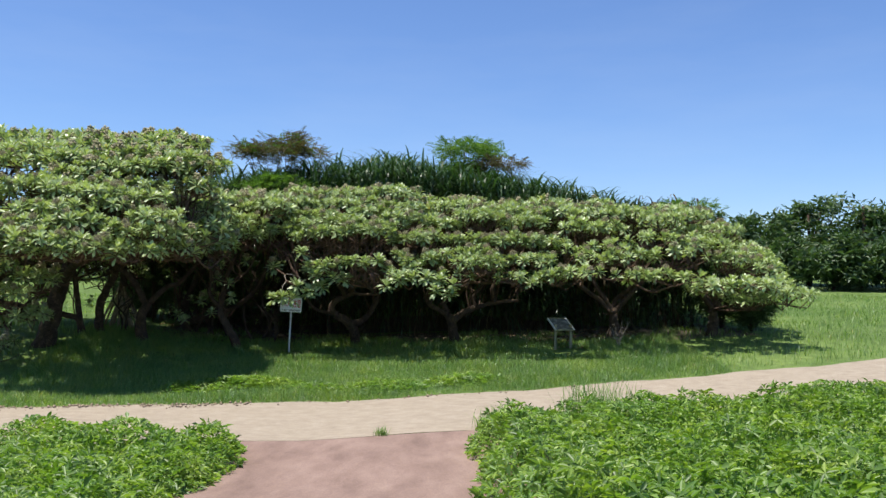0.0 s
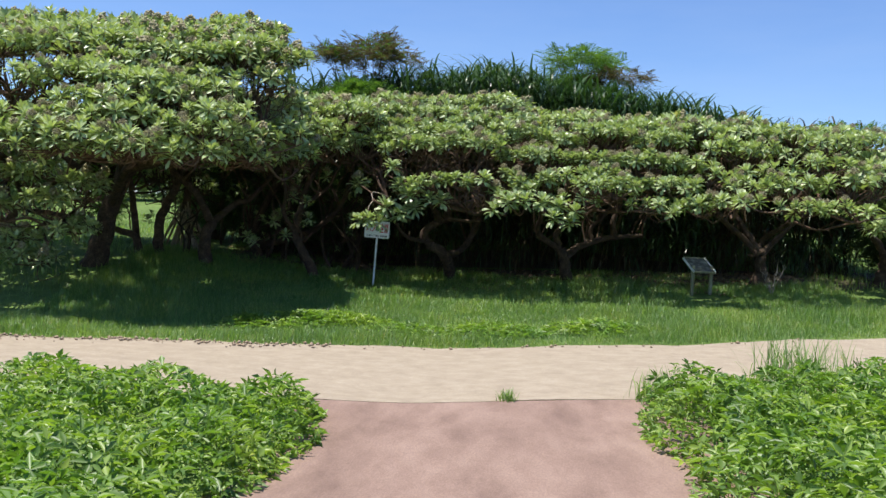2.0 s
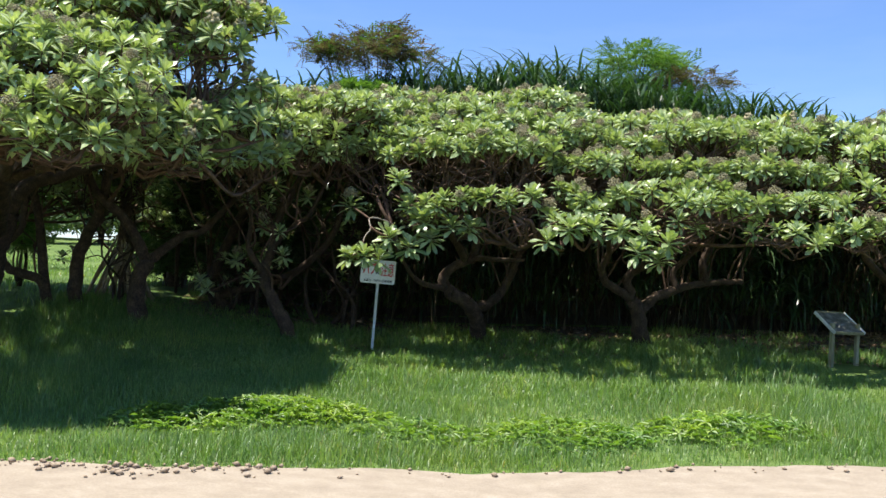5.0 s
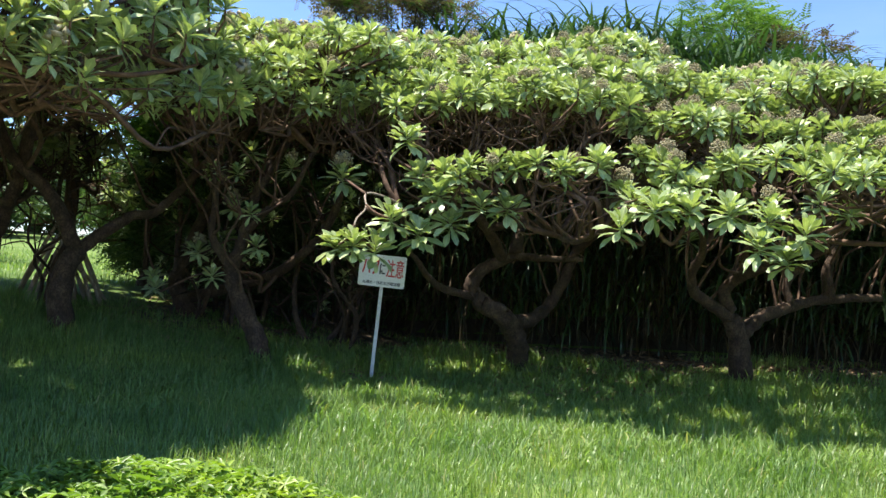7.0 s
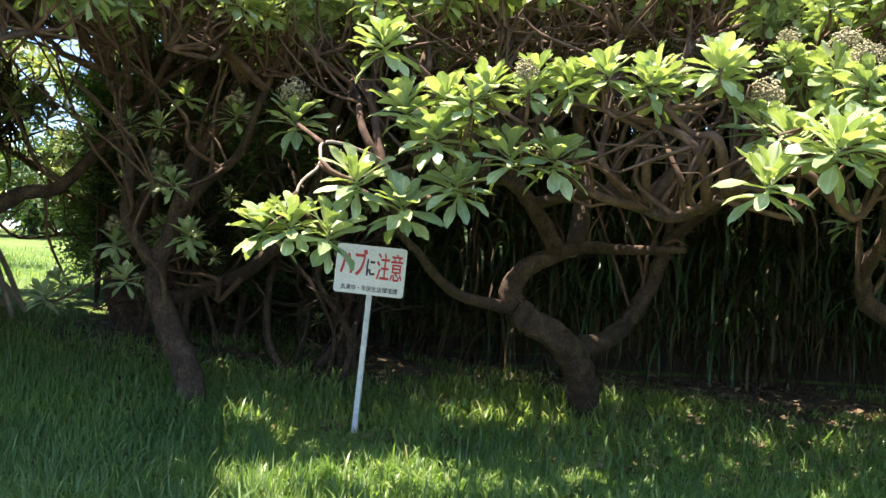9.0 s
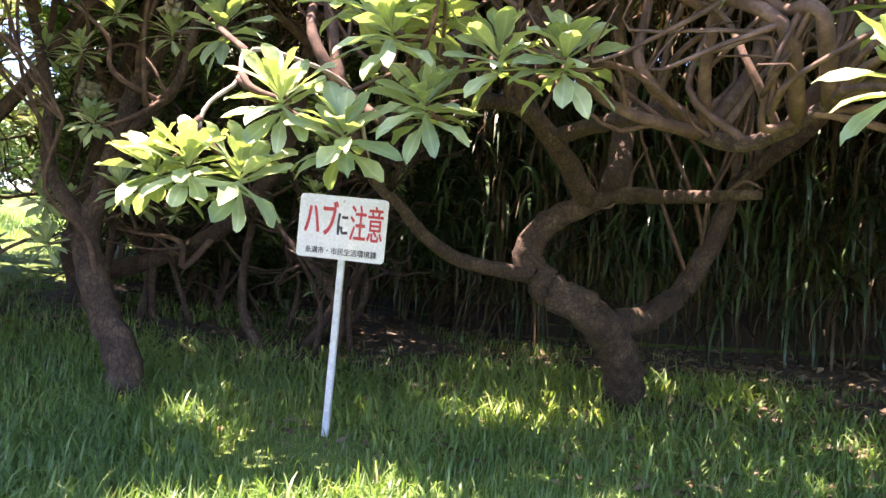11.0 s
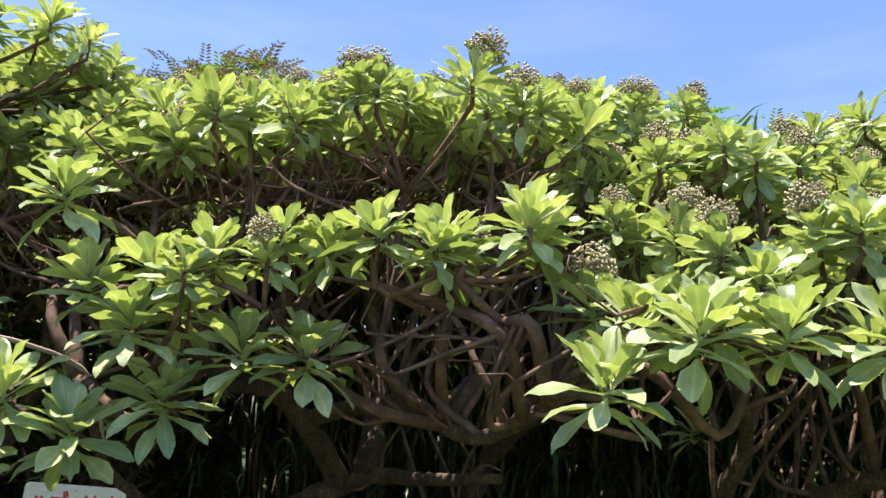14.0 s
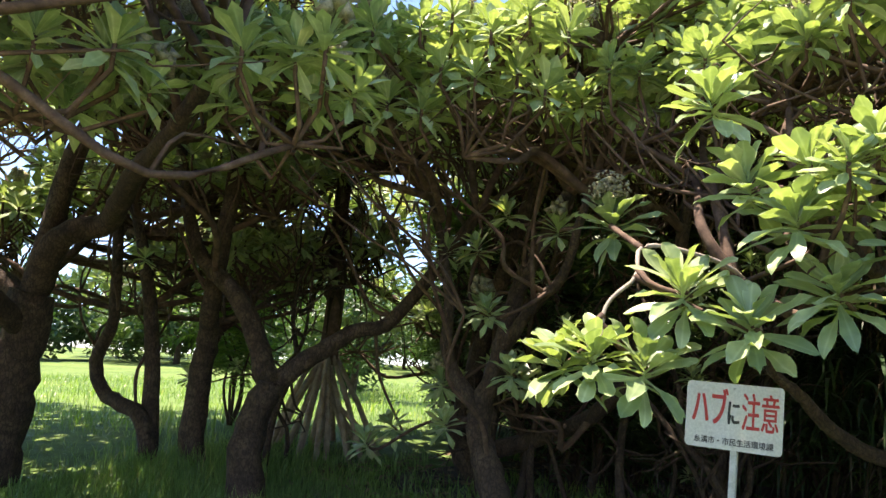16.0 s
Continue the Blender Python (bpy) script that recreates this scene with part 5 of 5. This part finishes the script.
def weed_height(x, y):
    """How high the weeds stand: 0 on the paths, lumpy between them."""
    side = np.maximum(left_edge(y) - x, x - right_edge(y))
    front = np.where(x < -2, 13.55, 13.7) + path_mid(x) - y + 0.12 * np.sin(2.1 * x) - 0.25 * (x < -2) * np.clip(1.5 - np.abs(x + 4), 0, 1)
    edge = np.minimum(side, front)
    ends = np.minimum(y - 4.3 - 0.5 * np.sin(1.3 * x) - 0.25 * np.sin(3.7 * x), np.minimum(x + 12.6 - 0.4 * np.sin(2 * y), 13.6 - x - 0.4 * np.sin(1.7 * y)))
    edge = np.minimum(edge, ends * 0.7)
    return np.where(edge > 0, 0.46 * ease(edge / 0.55) ** 0.5 * (0.68 + 0.5 * clumps(x, y, 1.2) + 0.16 * np.sin(5.1 * x + 3 * y)), 0)


def weeds(name, label, x0, x1, y0, y1, count, size=0.108):
    x, y = rng.uniform(x0, x1, count), rng.uniform(y0, y1, count)
    h = weed_height(x, y) * np.where(x < -2, 0.95, 1.0)
    x, y, h = x[h > 0.03], y[h > 0.03], h[h > 0.03]
    n = len(x)
    z = height(x, y) + h * (1 - 0.85 * rng.uniform(0, 1, n) ** 2.4)
    at = np.stack([x, y, z], 1)
    pieces = []
    for k, (tv, tf) in enumerate(SPRIGS):
        s = slice(k, None, 3)
        m = len(x[s])
        pieces.append(scatter(tv, tf, turns(rng.uniform(0, 6.28, m), np.abs(rng.normal(0.45, 0.55, m)), rng.uniform(0, 6.28, m)), at[s], size * rng.uniform(0.5, 1.3, m)))
    ob = tagged(raw(name, *joined(pieces), WEED), label, "weeds", kind="stuff")
    tv, tf = BLADES[1]
    m = n // 14
    i = rng.integers(0, n, m)
    at = at[i].copy()
    at[:, 2] = height(at[:, 0], at[:, 1])
    hh = h[i] * rng.uniform(0.9, 1.35, m)
    raw("weed_stalks", *scatter(tv, tf, spins(rng.uniform(0, 6.28, m)), at, np.stack([hh, np.full(m, 0.25), hh], 1)), GRASS, ob)
    return ob


weeds("weed_bed", "dense low bright green weeds beside the red path", -13.0, -2.0, 3.6, 14.2, 31000)
weeds("weed_bed", "dense low bright green weeds between the two paths", 0.2, 14.0, 3.6, 19.5, 50000)


def weed_patch(x, y, rx, ry, count, high, label):
    """A patch of broad-leaved weeds that stands above the lawn."""
    r, a = np.sqrt(rng.uniform(0, 1, count)), rng.uniform(0, 6.28, count)
    px, py = x + rx * r * np.cos(a), y + ry * r * np.sin(a)
    z = height(px, py) + high * (1 - r ** 3) * rng.uniform(0.35, 1.05, count) + 0.04
    pieces = []
    for k, (tv, tf) in enumerate(SPRIGS):
        s = slice(k, None, 3)
        m = len(px[s])
        pieces.append(scatter(tv, tf, turns(rng.uniform(0, 6.28, m), np.abs(rng.normal(0.25, 0.3, m)), rng.uniform(0, 6.28, m)), np.stack([px, py, z], 1)[s], 0.1 * rng.uniform(0.6, 1.3, m)))
    return tagged(raw("weed_patch", *joined(pieces), WEED), label, "weeds", kind="stuff")


weed_patch(-4.1, 18.8, 1.3, 0.5, 700, 0.2, "patch of broad-leaved weeds in the lawn")
weed_patch(-5.15, 18.3, 0.8, 0.45, 340, 0.15, "patch of broad-leaved weeds at the shade's edge")
weed_patch(-2.6, 18.3, 0.9, 0.5, 340, 0.15, "small patch of weeds by the path")
weed_patch(-1.2, 18.6, 1.0, 0.55, 340, 0.16, "small patch of weeds by the path")
weed_patch(0.6, 19.0, 1.0, 0.55, 340, 0.16, "small patch of weeds by the path")


def tuft(x, y, count, tall, wide, label, material=GRASS):
    at = np.stack([x + rng.normal(0, wide, count), y + rng.normal(0, wide, count)], 1)
    at = np.column_stack([at, height(at[:, 0], at[:, 1]) + 0.005])
    h = tall * rng.uniform(0.45, 1.2, count)
    pieces = []
    for k, (tv, tf) in enumerate([blade_template(1.0, 0.03, b, 4, s) for b, s in ((0.7, 1.45), (1.3, 1.35), (1.9, 1.25))]):
        s = slice(k, None, 3)
        hh = h[s]
        pieces.append(scatter(tv, tf, spins(rng.uniform(0, 6.28, len(hh))), at[s], np.stack([hh, np.full(len(hh), 0.42), hh], 1)))
    return tagged(raw("grass_tuft", *joined(pieces), material), label, "grass", kind="stuff")


tuft(-0.9, 13.68, 90, 0.17, 0.05, "small grass tuft in the joint of the paths")
tuft(0.84, 13.85, 150, 0.42, 0.13, "grass tuft at the corner of the weeds")
tuft(1.0, 13.6, 90, 0.45, 0.16, "grass tuft at the corner of the weeds")
tuft(2.4, 14.3, 200, 0.8, 0.2, "tall grass tuft above the weeds")
tuft(2.9, 15.0, 120, 0.7, 0.25, "tall grass tuft above the weeds")
tuft(1.5, 20.6, 160, 0.42, 0.3, "grass tuft in the lawn")
tuft(4.1, 23.4, 60, 0.34, 0.2, "long grass at the foot of the board")

# ---- dead leaves ----
n = 6000
x, y = rng.uniform(-8.5, 6.0, n), 23.4 + 4.8 * rng.uniform(0, 1, n) ** 0.8
tv, tf = leaf_template(0.105, 0.045, 0.3, 0.4, ((0.0, 0.2), (0.5, 1.0)))
tagged(raw("leaf_litter", *scatter(tv, tf, along(rng.uniform(0, 6.28, n), rng.normal(0.1, 0.25, n), rng.normal(0, 0.4, n)), np.stack([x, y, height(x, y) + 0.03], 1), rng.uniform(0.6, 1.4, n)), LITTER),
       "brown dead leaves on the soil", "dead leaves", kind="stuff")

# ---- soil crumbs along the path's edge ----
n = 420
x = rng.uniform(-9.0, 4.0, n)
x = np.where(rng.uniform(size=n) < 0.7, -9.0 + 0.42 * (x + 9.0), x)
y = far_edge(x) - np.abs(rng.normal(0, 0.16, n)) + 0.05
crumb_v = np.array([(1, 0, 0), (-1, 0.1, 0), (0.1, 1, 0), (0, -1, 0.1), (0.1, 0, 0.7), (0, 0.1, -0.6)], float)
crumb_f = np.array([(0, 2, 4), (2, 1, 4), (1, 3, 4), (3, 0, 4), (2, 0, 5), (1, 2, 5), (3, 1, 5), (0, 3, 5)])
size = 0.012 + 0.035 * rng.uniform(0, 1, n) ** 3
tagged(raw("soil_crumbs", *scatter(crumb_v, crumb_f, turns(rng.uniform(0, 6.28, n), rng.uniform(0, 0.5, n)), np.stack([x, y, height(x, y) + 0.02 + 0.3 * size], 1), size), ROOT),
       "sandy crumbs of soil on the footpath's grassy edge", "soil", kind="stuff")


def dry_weed(x, y):
    """A withered branching weed stalk."""
    root = empty("dry_weed", on_ground(x, y), "withered pale weed with thin branches in the grass", "weed")
    for k in range(7):
        a = 2.39996 * k
        tip = np.array([0.22 * math.cos(a), 0.22 * math.sin(a), rng.uniform(0.4, 0.7)])
        P = smooth_line([(0, 0, -0.03), tip * [0.3, 0.3, 0.5], tip], 3)
        pieces = [tube_arrays(P, np.linspace(0.008, 0.003, len(P)), 5)]
        for _ in range(6):
            q = P[rng.integers(2, len(P))]
            pieces.append(tube_arrays(np.array([q, q + rng.normal(0, 0.05, 3) + [0, 0, 0.05], q + rng.normal(0, 0.09, 3) + [0, 0, 0.1]]), (0.004, 0.003, 0.002), 4))
        raw("stalk", *joined(pieces), PALE_TWIG, root)


dry_weed(4.75, 23.2)
